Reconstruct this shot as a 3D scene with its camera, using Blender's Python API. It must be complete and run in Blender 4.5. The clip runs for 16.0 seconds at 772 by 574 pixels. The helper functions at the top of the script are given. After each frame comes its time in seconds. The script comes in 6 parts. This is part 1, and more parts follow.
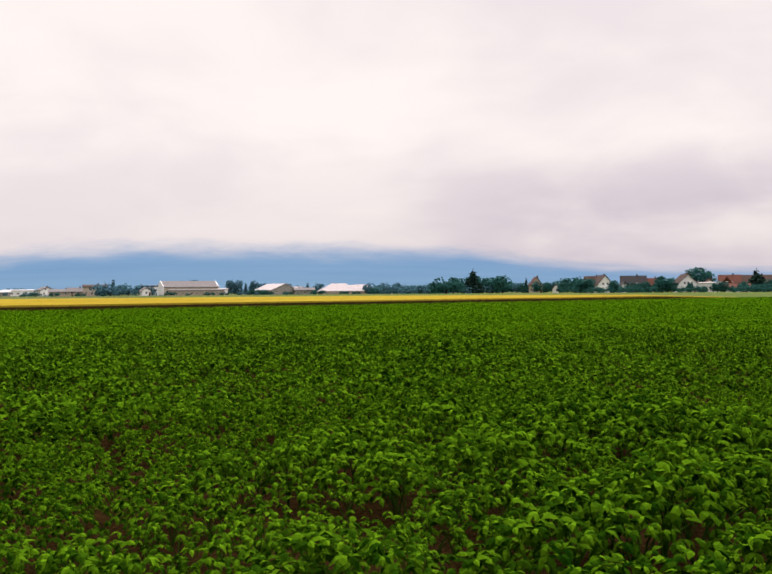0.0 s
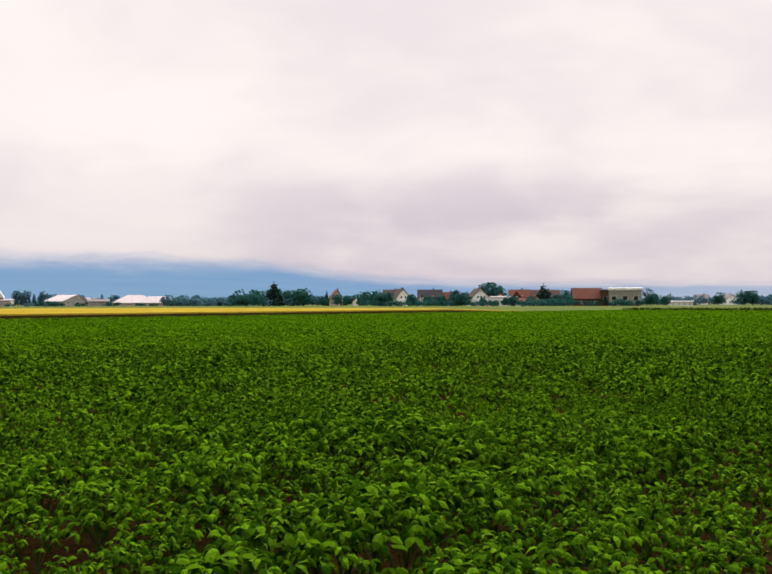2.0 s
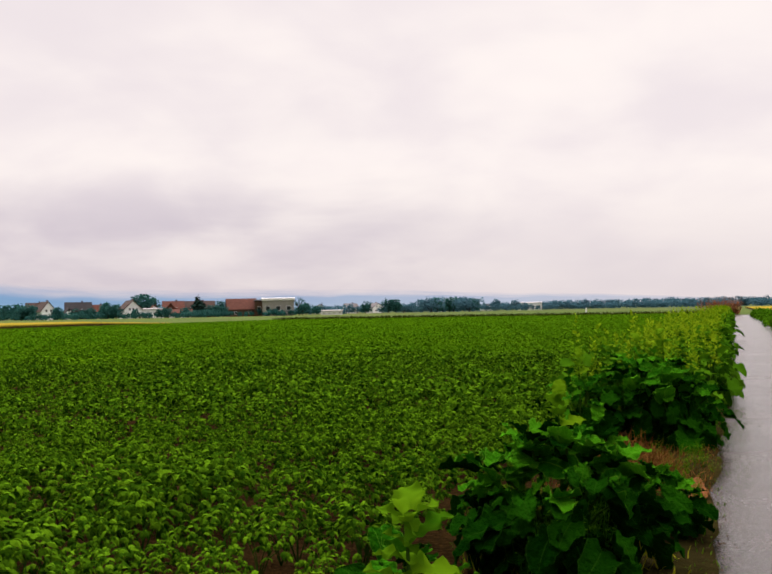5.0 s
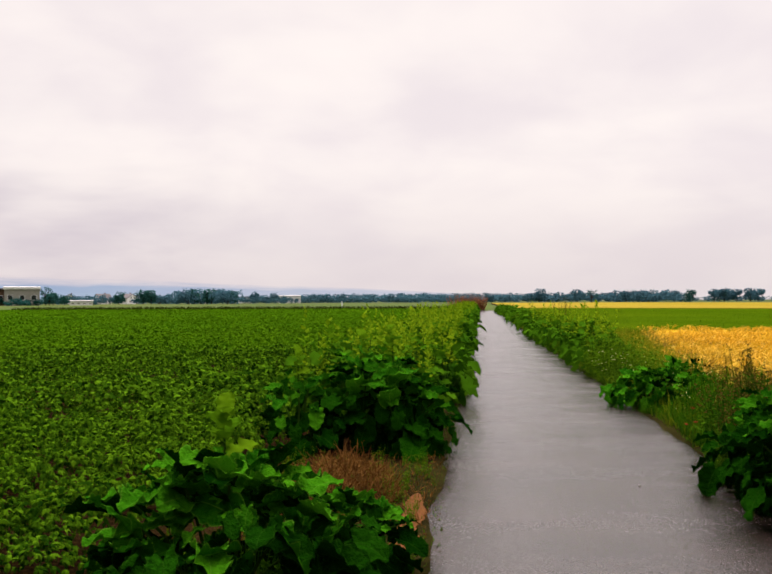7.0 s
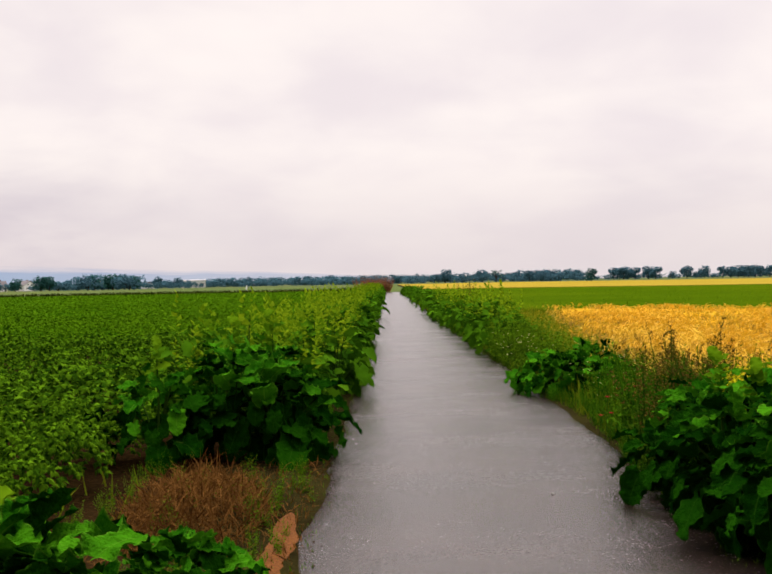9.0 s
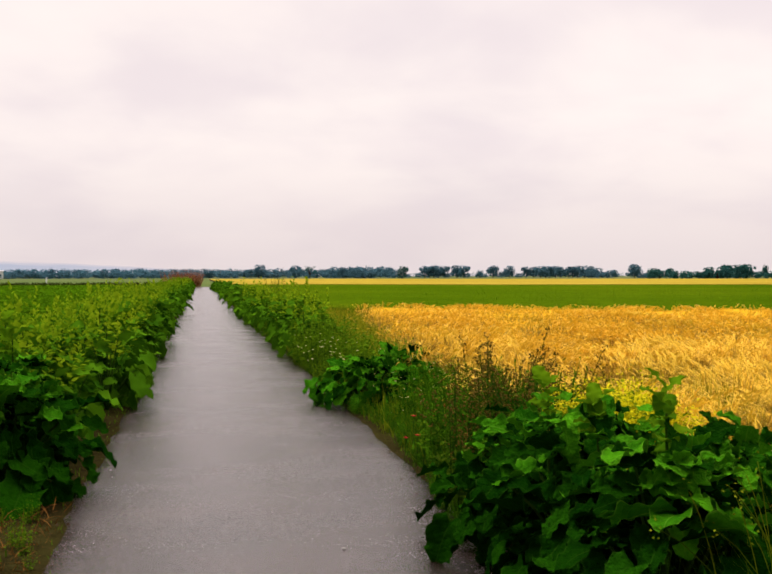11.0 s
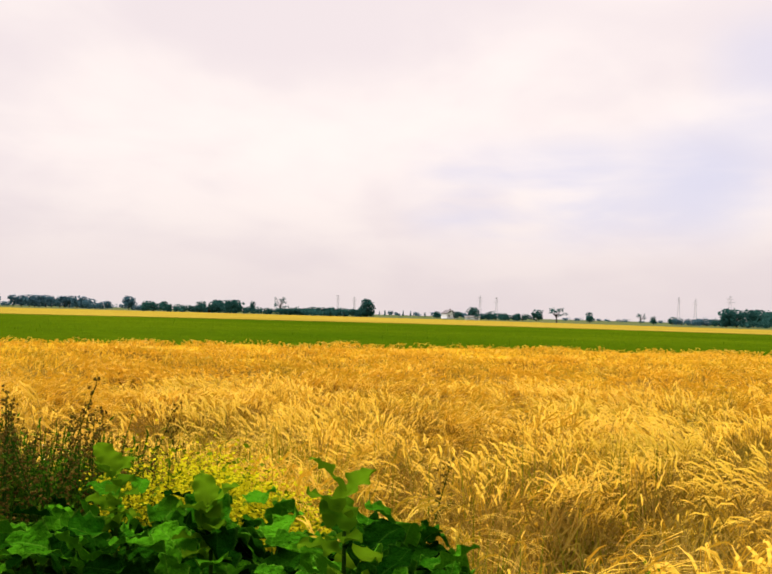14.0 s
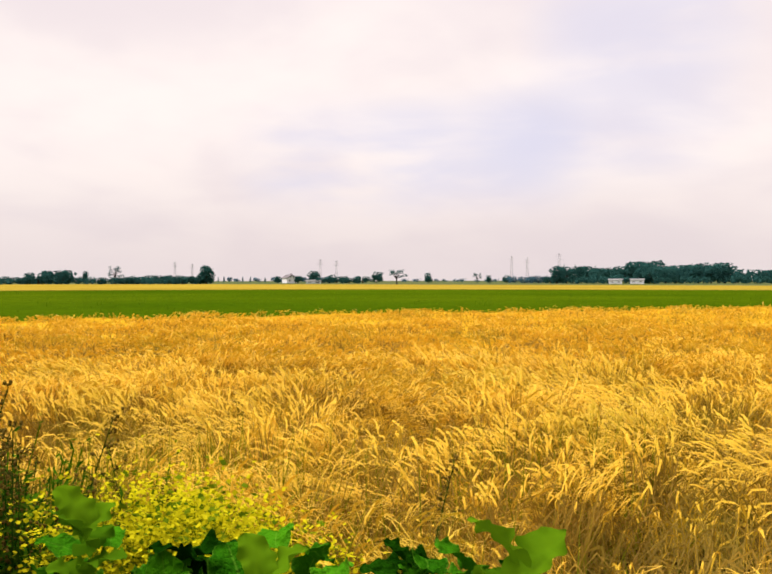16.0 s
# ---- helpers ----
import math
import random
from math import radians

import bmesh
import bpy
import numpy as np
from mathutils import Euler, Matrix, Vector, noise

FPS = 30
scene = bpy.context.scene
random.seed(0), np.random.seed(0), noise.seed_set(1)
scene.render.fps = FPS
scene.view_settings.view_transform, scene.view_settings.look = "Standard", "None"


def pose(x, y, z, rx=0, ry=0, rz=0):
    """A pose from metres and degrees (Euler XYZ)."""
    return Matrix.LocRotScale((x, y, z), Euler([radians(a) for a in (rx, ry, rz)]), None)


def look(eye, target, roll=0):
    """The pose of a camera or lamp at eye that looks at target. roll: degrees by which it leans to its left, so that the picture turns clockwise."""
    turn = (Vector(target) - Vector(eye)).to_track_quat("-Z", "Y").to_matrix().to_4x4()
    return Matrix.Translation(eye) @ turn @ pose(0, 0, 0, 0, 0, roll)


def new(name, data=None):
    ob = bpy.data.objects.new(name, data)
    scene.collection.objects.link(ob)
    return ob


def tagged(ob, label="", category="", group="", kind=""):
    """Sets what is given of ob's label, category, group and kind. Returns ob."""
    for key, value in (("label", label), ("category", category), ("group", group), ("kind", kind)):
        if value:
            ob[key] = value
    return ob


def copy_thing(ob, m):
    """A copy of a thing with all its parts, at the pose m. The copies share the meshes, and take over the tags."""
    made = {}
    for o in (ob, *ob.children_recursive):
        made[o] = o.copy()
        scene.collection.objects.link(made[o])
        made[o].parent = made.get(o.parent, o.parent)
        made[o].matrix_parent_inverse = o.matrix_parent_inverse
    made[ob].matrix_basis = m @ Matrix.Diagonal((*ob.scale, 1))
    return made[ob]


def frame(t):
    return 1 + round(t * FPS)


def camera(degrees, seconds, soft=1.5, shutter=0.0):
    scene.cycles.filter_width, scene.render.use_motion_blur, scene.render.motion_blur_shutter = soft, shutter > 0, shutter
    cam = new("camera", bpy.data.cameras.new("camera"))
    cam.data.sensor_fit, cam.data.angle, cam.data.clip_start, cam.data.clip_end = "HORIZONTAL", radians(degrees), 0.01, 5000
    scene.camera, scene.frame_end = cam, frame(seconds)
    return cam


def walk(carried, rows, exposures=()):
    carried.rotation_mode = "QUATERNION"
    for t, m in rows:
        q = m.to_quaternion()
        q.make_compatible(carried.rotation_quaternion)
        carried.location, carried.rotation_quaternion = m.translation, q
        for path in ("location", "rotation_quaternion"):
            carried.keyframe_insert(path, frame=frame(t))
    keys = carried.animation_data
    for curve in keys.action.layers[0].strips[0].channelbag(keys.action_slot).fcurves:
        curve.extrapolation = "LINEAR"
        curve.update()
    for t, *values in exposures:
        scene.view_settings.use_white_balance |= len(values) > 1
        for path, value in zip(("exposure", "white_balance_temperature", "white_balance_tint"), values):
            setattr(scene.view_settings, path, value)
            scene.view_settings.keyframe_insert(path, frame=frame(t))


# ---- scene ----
cam = camera(43.2, 16.0, soft=1.8)
# seconds, x, y, z, pitch, roll, yaw
PATH = [
    (0, -1.301, -4.943, 1.600, 0.24, -0.44, 51.12),
    (0.5, -1.320, -4.788, 1.602, 0.62, -0.64, 45.37),
    (1, -1.286, -4.613, 1.604, 0.72, -0.78, 43.69),
    (1.5, -1.239, -4.440, 1.604, 0.76, -0.03, 43.54),
    (2, -1.237, -4.243, 1.598, 0.93, -0.10, 39.52),
    (2.5, -1.227, -4.023, 1.611, 1.13, -0.07, 31.99),
    (3, -1.162, -3.761, 1.620, 1.14, 0.17, 30.93),
    (3.5, -1.139, -3.481, 1.611, 1.23, 0.22, 29.63),
    (4, -1.124, -3.181, 1.621, 1.08, -0.55, 21.95),
    (4.2, -1.096, -3.052, 1.606, 1.16, -0.81, 20.83),
    (6.3, -0.871, -1.473, 1.606, 0.97, -0.13, 14.28),
    (6.5, -0.855, -1.331, 1.595, 0.86, -0.29, 11.72),
    (7, -0.816, -0.988, 1.592, 0.80, -0.22, 5.51),
    (7.5, -0.747, -0.670, 1.602, 0.63, -0.48, 5.45),
    (8, -0.721, -0.355, 1.584, 0.54, 0.10, 5.95),
    (8.5, -0.723, 0.001, 1.579, 0.32, -0.58, 2.12),
    (8.7, -0.703, 0.151, 1.573, 0.05, -0.85, 1.00),
    (10.8, -0.314, 1.708, 1.591, -0.93, 0.09, -7.52),
    (11, -0.302, 1.828, 1.596, -0.65, -0.11, -10.83),
    (11.5, -0.251, 2.108, 1.592, -0.43, -0.43, -15.21),
    (12, -0.162, 2.386, 1.601, 0.30, 0.10, -16.05),
    (12.5, -0.130, 2.687, 1.592, 0.30, 0.33, -17.01),
    (13, -0.072, 2.992, 1.595, 0.29, -0.11, -25.02),
    (13.5, 0.003, 3.290, 1.600, 1.23, 0.73, -33.05),
    (14, 0.039, 3.587, 1.588, 1.61, 1.57, -39.92),
    (14.5, 0.069, 3.863, 1.594, 0.71, 0.75, -46.59),
    (15, 0.121, 4.129, 1.617, 0.37, 0.23, -47.90),
    (15.5, 0.155, 4.422, 1.599, -0.07, 0.24, -48.10),
    (16, 0.200, 4.719, 1.612, -0.38, -0.09, -49.36),
]
walk(cam, [(t, pose(x, y, z, 90 + p, 0, w) @ pose(0, 0, 0, 0, 0, r)) for t, x, y, z, p, r, w in PATH], [(0, 0.0, 6520, 11), (8.5, 0.0, 6520, 11), (11, 0.0, 6640, 13), (16, 0.0, 6640, 13)])

# ---- world: overcast sky with soft cloud, one veiled sun ----
SUN_EL, SUN_AZ = radians(46), radians(58)
world = bpy.data.worlds.new("overcast")
scene.world = world
world.use_nodes = True
wt = world.node_tree
wt.nodes.clear()


def wn(kind, **values):
    node = wt.nodes.new(kind)
    for k, v in values.items():
        node.inputs[k].default_value = v
    return node


def wmath(op, a, b=0.0, clamp=False):
    node = wt.nodes.new("ShaderNodeMath")
    node.operation, node.use_clamp = op, clamp
    for n, v in enumerate((a, b)):
        if isinstance(v, (int, float)):
            node.inputs[n].default_value = v
        else:
            wt.links.new(v, node.inputs[n])
    return node.outputs[0]


def wmix(fac, a, b):
    node = wt.nodes.new("ShaderNodeMix")
    node.data_type = "RGBA"
    for key, v in ((0, fac), (6, a), (7, b)):
        if isinstance(v, (int, float, tuple)):
            node.inputs[key].default_value = v
        else:
            wt.links.new(v, node.inputs[key])
    return node.outputs[2]


def wramp(value, lo, hi):
    node = wt.nodes.new("ShaderNodeMapRange")
    node.interpolation_type = "SMOOTHSTEP"
    wt.links.new(value, node.inputs[0])
    node.inputs[1].default_value, node.inputs[2].default_value = lo, hi
    return node.outputs[0]


sky = wt.nodes.new("ShaderNodeTexSky")
sky.sky_type, sky.sun_disc = "NISHITA", False
sky.sun_elevation, sky.sun_rotation = SUN_EL, SUN_AZ
sky.air_density, sky.dust_density = 1.0, 3.0
coord = wt.nodes.new("ShaderNodeTexCoord")
sep = wt.nodes.new("ShaderNodeSeparateXYZ")
wt.links.new(coord.outputs["Generated"], sep.inputs[0])
lift = wmath("ADD", wmath("MAXIMUM", sep.outputs[2], 0.0), 0.34)
flat = wt.nodes.new("ShaderNodeCombineXYZ")
wt.links.new(wmath("DIVIDE", sep.outputs[0], lift), flat.inputs[0])
wt.links.new(wmath("DIVIDE", sep.outputs[1], lift), flat.inputs[1])
big = wn("ShaderNodeTexNoise", Scale=1.25, Detail=3.0, Roughness=0.5, Distortion=0.4)
fine = wn("ShaderNodeTexNoise", Scale=3.0, Detail=4.0, Roughness=0.5, Distortion=0.3)
for node in (big, fine):
    wt.links.new(flat.outputs[0], node.inputs["Vector"])
puff = wmath("ADD", wmath("MULTIPLY", big.outputs[0], 0.6), wmath("MULTIPLY", fine.outputs[0], 0.4))
cloud = wmix(wramp(puff, 0.36, 0.60), (0.90, 0.815, 0.83, 1), (1.05, 0.965, 0.925, 1))
# the cloud base greys towards the horizon
low = wramp(sep.outputs[2], 0.16, 0.0)
cloud = wmix(wmath("MULTIPLY", low, 0.70), cloud, (0.75, 0.67, 0.69, 1))


def towards(az, el):
    """How nearly a direction points at a compass bearing and height."""
    node = wt.nodes.new("ShaderNodeVectorMath")
    node.operation = "DOT_PRODUCT"
    wt.links.new(coord.outputs["Generated"], node.inputs[0])
    node.inputs[1].default_value = Vector((math.sin(radians(az)), math.cos(radians(az)), math.tan(radians(el)))).normalized()
    return node.outputs["Value"]


# streaks of cloud lie level
layer = wt.nodes.new("ShaderNodeMapping")
layer.inputs["Scale"].default_value = (1.0, 1.0, 5.0)
wt.links.new(coord.outputs["Generated"], layer.inputs[0])
streak = wn("ShaderNodeTexNoise", Scale=3.2, Detail=4.0, Roughness=0.5, Distortion=0.15)
wt.links.new(layer.outputs[0], streak.inputs["Vector"])
cloud = wmix(wmath("MULTIPLY", wmath("MULTIPLY", wramp(streak.outputs[0], 0.52, 0.36), wramp(sep.outputs[2], 0.30, 0.10)), 0.16), cloud, (0.72, 0.66, 0.71, 1))
# lilac banks of cloud low in the north-west
dusk = wmath("MULTIPLY", wramp(towards(-32, 4.6), 0.93, 0.998), wramp(sep.outputs[2], 0.17, 0.07))
dusk = wmath("MULTIPLY", dusk, wramp(wmath("ADD", wmath("MULTIPLY", streak.outputs[0], 0.4), wmath("MULTIPLY", puff, 0.6)), 0.62, 0.42))
cloud = wmix(wmath("MULTIPLY", dusk, 0.75), cloud, (0.60, 0.53, 0.61, 1))
# thinner cloud with blue behind it to the north-east
rift = wmath("ADD", wmath("MULTIPLY", streak.outputs[0], 0.5), wmath("MULTIPLY", puff, 0.5))
for az, el, tight, share in ((47, 7.3, 0.9915, 0.62), (55, 7.6, 0.9915, 0.55), (62, 9.0, 0.988, 0.45), (64, 14.0, 0.992, 0.5)):
    gap = wmath("MULTIPLY", wramp(towards(az, el), tight, 0.9995), wramp(rift, 0.62, 0.44))
    band = wmath("MULTIPLY", wramp(sep.outputs[2], math.sin(radians(el - 4.5)), math.sin(radians(el - 1.5))), wramp(sep.outputs[2], math.sin(radians(el + 4.2)), math.sin(radians(el + 0.8))))
    cloud = wmix(wmath("MULTIPLY", wmath("MULTIPLY", gap, band), share), cloud, (0.66, 0.69, 0.90, 1))
dim = wt.nodes.new("ShaderNodeVectorMath")
dim.operation = "SCALE"
wt.links.new(sky.outputs[0], dim.inputs[0])
dim.inputs["Scale"].default_value = 0.10
cloud = wmix(0.05, cloud, dim.outputs[0])
# an added darkening of the unseen south sky, to dim south-facing sides
front = wmath("MULTIPLY", wramp(wmath("MULTIPLY", sep.outputs[1], -1.0), -0.02, 0.60), 0.74)
cloud = wmix(front, cloud, (0.115, 0.11, 0.108, 1))
# an overcast sky is brightest overhead
zenith = wt.nodes.new("ShaderNodeMapRange")
wt.links.new(sep.outputs[2], zenith.inputs[0])
for key, v in ((1, 0.34), (2, 1.0), (3, 1.0), (4, 4.4)):
    zenith.inputs[key].default_value = v
crown_light = wt.nodes.new("ShaderNodeVectorMath")
crown_light.operation = "SCALE"
wt.links.new(cloud, crown_light.inputs[0])
wt.links.new(zenith.outputs[0], crown_light.inputs["Scale"])
cloud = crown_light.outputs[0]
back = wt.nodes.new("ShaderNodeBackground")
back.inputs["Strength"].default_value = 1.0
wt.links.new(cloud, back.inputs["Color"])
wout = wt.nodes.new("ShaderNodeOutputWorld")
wt.links.new(back.outputs[0], wout.inputs[0])

sun = new("sun", bpy.data.lights.new("sun", "SUN"))
sun.data.energy, sun.data.angle, sun.data.color = 1.5, radians(16), (1.0, 0.95, 0.88)
sun.matrix_world = look((-math.sin(SUN_AZ) * 60, math.cos(SUN_AZ) * 60, math.tan(SUN_EL) * 60), (0, 0, 0))

# ---- materials ----


# palette values below are on a scale where clean white paint is 1.6
WHITE_SCALE = 0.50


class Nodes:
    """A small builder for one node material."""

    def __init__(self, name):
        self.mat = bpy.data.materials.new(name)
        self.mat.use_nodes = True
        self.t = self.mat.node_tree
        self.b = self.t.nodes["Principled BSDF"]
        self.out = self.t.nodes["Material Output"]

    def put(self, sock, v):
        if isinstance(v, (int, float, tuple)):
            sock.default_value = v
        else:
            self.t.links.new(v, sock)

    def coords(self):
        g = self.t.nodes.new("ShaderNodeNewGeometry")
        return g.outputs["Position"]

    def noise(self, scale, detail=4.0, rough=0.6, vec=None, stretch=None):
        n = self.t.nodes.new("ShaderNodeTexNoise")
        n.inputs["Scale"].default_value, n.inputs["Detail"].default_value = scale, detail
        n.inputs["Roughness"].default_value = rough
        v = vec or self.coords()
        if stretch:
            m = self.t.nodes.new("ShaderNodeMapping")
            m.inputs["Scale"].default_value = stretch
            self.t.links.new(v, m.inputs[0])
            v = m.outputs[0]
        self.t.links.new(v, n.inputs["Vector"])
        return n.outputs[0]

    def island(self):
        return self.t.nodes.new("ShaderNodeNewGeometry").outputs["Random Per Island"]

    def each(self):
        return self.t.nodes.new("ShaderNodeObjectInfo").outputs["Random"]

    def ramp(self, v, lo, hi, a=0.0, b=1.0):
        n = self.t.nodes.new("ShaderNodeMapRange")
        self.put(n.inputs[0], v)
        n.inputs[1].default_value, n.inputs[2].default_value = lo, hi
        n.inputs[3].default_value, n.inputs[4].default_value = a, b
        return n.outputs[0]

    def mix(self, fac, a, b):
        n = self.t.nodes.new("ShaderNodeMix")
        n.data_type = "RGBA"
        for key, v in ((0, fac), (6, a), (7, b)):
            if isinstance(v, tuple) and len(v) == 3:
                v = (*(c * WHITE_SCALE for c in v), 1)
            self.put(n.inputs[key], v)
        return n.outputs[2]

    def math(self, op, a, b=0.0):
        n = self.t.nodes.new("ShaderNodeMath")
        n.operation = op
        self.put(n.inputs[0], a), self.put(n.inputs[1], b)
        return n.outputs[0]

    def bump(self, height, strength, distance):
        n = self.t.nodes.new("ShaderNodeBump")
        n.inputs["Strength"].default_value, n.inputs["Distance"].default_value = strength, distance
        self.put(n.inputs["Height"], height)
        self.t.links.new(n.outputs[0], self.b.inputs["Normal"])

    def done(self, color, rough, spec=0.5, glow=0.0):
        self.put(self.b.inputs["Base Color"], color)
        self.put(self.b.inputs["Roughness"], rough)
        self.b.inputs["Specular IOR Level"].default_value = spec
        return self.mat

    def see_through(self, color, share):
        """Light that passes through thin leaves."""
        tr = self.t.nodes.new("ShaderNodeBsdfTranslucent")
        self.put(tr.inputs[0], (*color, 1) if isinstance(color, tuple) else color)
        mx = self.t.nodes.new("ShaderNodeMixShader")
        mx.inputs[0].default_value = share
        self.t.links.new(self.b.outputs[0], mx.inputs[1])
        self.t.links.new(tr.outputs[0], mx.inputs[2])
        self.t.links.new(mx.outputs[0], self.out.inputs[0])


def leafy(name, dark, light, rough=0.5, share=0.25, spots=9.0, by="island", spec=0.0, patch=0.35, power=1.0, own=0.6):
    """Leaf: hue and value vary leaf by leaf, in patches over the stand, and within a leaf."""
    n = Nodes(name)
    r = n.math("POWER", n.island() if by == "island" else n.each(), power)
    wide = n.ramp(n.noise(patch, 3.0), 0.35, 0.68)
    small = n.ramp(n.noise(spots, 3.0), 0.3, 0.7)
    f = n.math("ADD", n.math("MULTIPLY", r, own), n.math("ADD", n.math("MULTIPLY", wide, 0.55 * (1 - own)), n.math("MULTIPLY", small, 0.45 * (1 - own))))
    c = n.mix(f, dark, light)
    n.see_through(c, share)
    return n.done(c, rough, spec)


def veined(name, dark, light, pale, share=0.05, power=1.5):
    """Broad leaf: value varies leaf by leaf, with pale midrib and side veins; the rim's highlight is painted in."""
    n = Nodes(name)
    uv = n.t.nodes.new("ShaderNodeUVMap").outputs[0]
    x = n.t.nodes.new("ShaderNodeSeparateXYZ")
    n.t.links.new(uv, x.inputs[0])
    across, along = n.math("ABSOLUTE", x.outputs[0]), x.outputs[1]
    r = n.math("POWER", n.each(), power)
    small = n.ramp(n.noise(16.0, 3.0), 0.3, 0.7)
    c = n.mix(n.math("ADD", n.math("MULTIPLY", r, 0.75), n.math("MULTIPLY", small, 0.25)), dark, light)
    rib = n.math("ABSOLUTE", n.math("SUBTRACT", n.math("FRACT", n.math("MULTIPLY", n.math("SUBTRACT", along, n.math("MULTIPLY", across, 0.42)), 6.5)), 0.5))
    vein = n.math("MAXIMUM", n.ramp(across, 0.05, 0.015, 0.0, 0.6), n.ramp(rib, 0.05, 0.0, 0.0, 0.22))
    edge = n.math("MAXIMUM", vein, n.ramp(across, 0.90, 1.0, 0.0, 0.8))
    c = n.mix(n.math("MULTIPLY", edge, 0.55), c, pale)
    n.bump(n.noise(26.0, 3.0), 1.0, 0.045)
    n.see_through(c, share)
    return n.done(c, 0.5, 0.0)


def plain(name, color, rough=0.7, vary=0.25, scale=3.0, spec=0.1, bump=0.0):
    n = Nodes(name)
    v = n.ramp(n.noise(scale, 5.0), 0.3, 0.7, 1 - vary, 1 + vary)
    dark = tuple(c * (1 - vary) for c in color)
    light = tuple(min(1.8, c * (1 + vary)) for c in color)
    c = n.mix(n.ramp(n.noise(scale, 5.0), 0.3, 0.7), dark, light)
    if bump:
        n.bump(n.noise(scale * 8, 4.0), 0.5, bump)
    return n.done(c, rough, spec)


def soil_mat():
    n = Nodes("soil")
    c = n.mix(n.ramp(n.noise(0.6, 4.0), 0.35, 0.65), (0.020, 0.013, 0.005), (0.050, 0.029, 0.010))
    c = n.mix(n.ramp(n.noise(22.0, 5.0), 0.45, 0.75), c, (0.095, 0.050, 0.016))
    n.bump(n.noise(14.0, 6.0), 0.8, 0.06)
    return n.done(c, 0.95, 0.0)


def ground_mat():
    n = Nodes("far_grass")
    c = n.mix(n.ramp(n.noise(0.004, 4.0), 0.4, 0.62), (0.09, 0.15, 0.03), (0.21, 0.21, 0.05))
    c = n.mix(n.ramp(n.noise(0.06, 5.0), 0.3, 0.7), c, (0.11, 0.17, 0.04))
    n.bump(n.noise(1.2, 5.0), 0.6, 0.2)
    return n.done(c, 0.95, 0.1)


def strip_mat():
    """Mown grass strip, pale and half dry."""
    n = Nodes("pale_grass")
    c = n.mix(n.ramp(n.noise(0.03, 4.0, stretch=(0.3, 1.0, 1.0)), 0.38, 0.62), (0.09, 0.19, 0.016), (0.20, 0.25, 0.030))
    c = n.mix(n.ramp(n.noise(0.8, 5.0), 0.4, 0.75), c, (0.09, 0.14, 0.025))
    n.bump(n.noise(2.5, 5.0), 0.7, 0.15)
    return n.done(c, 0.95, 0.1)


def asphalt_mat():
    """Wet asphalt: dark binder, pale chippings that stand proud, and films of water."""
    n = Nodes("wet_asphalt")
    grit = n.noise(95.0, 3.0, 0.7)
    c = n.mix(n.ramp(n.noise(1.1, 4.0), 0.35, 0.65), (0.023, 0.0140, 0.0118), (0.052, 0.032, 0.0270))
    c = n.mix(n.ramp(grit, 0.56, 0.70), c, (0.30, 0.20, 0.175))
    c = n.mix(n.ramp(n.noise(30.0, 4.0), 0.60, 0.74), c, (0.018, 0.015, 0.014))
    film = n.ramp(n.noise(0.8, 4.0, 0.55, stretch=(0.5, 1.0, 1.0)), 0.36, 0.66)
    r = n.math("ADD", n.math("MULTIPLY", film, 0.12), n.ramp(n.noise(60.0, 3.0), 0.3, 0.7, 0.07, 0.24))
    n.bump(n.math("ADD", grit, n.noise(38.0, 3.0)), 0.65, 0.0060)
    return n.done(c, r, 0.80)


def straw_mat(name, dark, light, brown, patch=0.5):
    n = Nodes(name)
    r = n.island()
    wide = n.ramp(n.noise(patch, 4.0), 0.35, 0.68)
    c = n.mix(n.math("ADD", n.math("MULTIPLY", r, 0.42), n.math("MULTIPLY", wide, 0.58)), dark, light)
    c = n.mix(n.ramp(n.noise(patch * 3.1, 4.0), 0.58, 0.80, 0.0, 0.5), c, brown)
    c = n.mix(n.ramp(n.noise(patch * 1.4, 3.0), 0.52, 0.68, 0.0, 0.45), c, tuple(0.55 * v + w for v, w in zip(dark, (0.0, 0.16, 0.0))))
    n.see_through(c, 0.2)
    return n.done(c, 0.6, 0.08)


def sheet_mat(name, dark, light, deep, grain, far_scale=0.05, bump=0.25):
    """A standing crop seen as one surface."""
    n = Nodes(name)
    c = n.mix(n.ramp(n.noise(far_scale, 4.0), 0.35, 0.65), dark, light)
    c = n.mix(n.ramp(n.noise(grain, 6.0, 0.7), 0.45, 0.75, 0.0, 0.9), c, deep)
    n.bump(n.noise(grain * 1.3, 6.0, 0.7), 0.9, bump)
    return n.done(c, 0.95, 0.0)


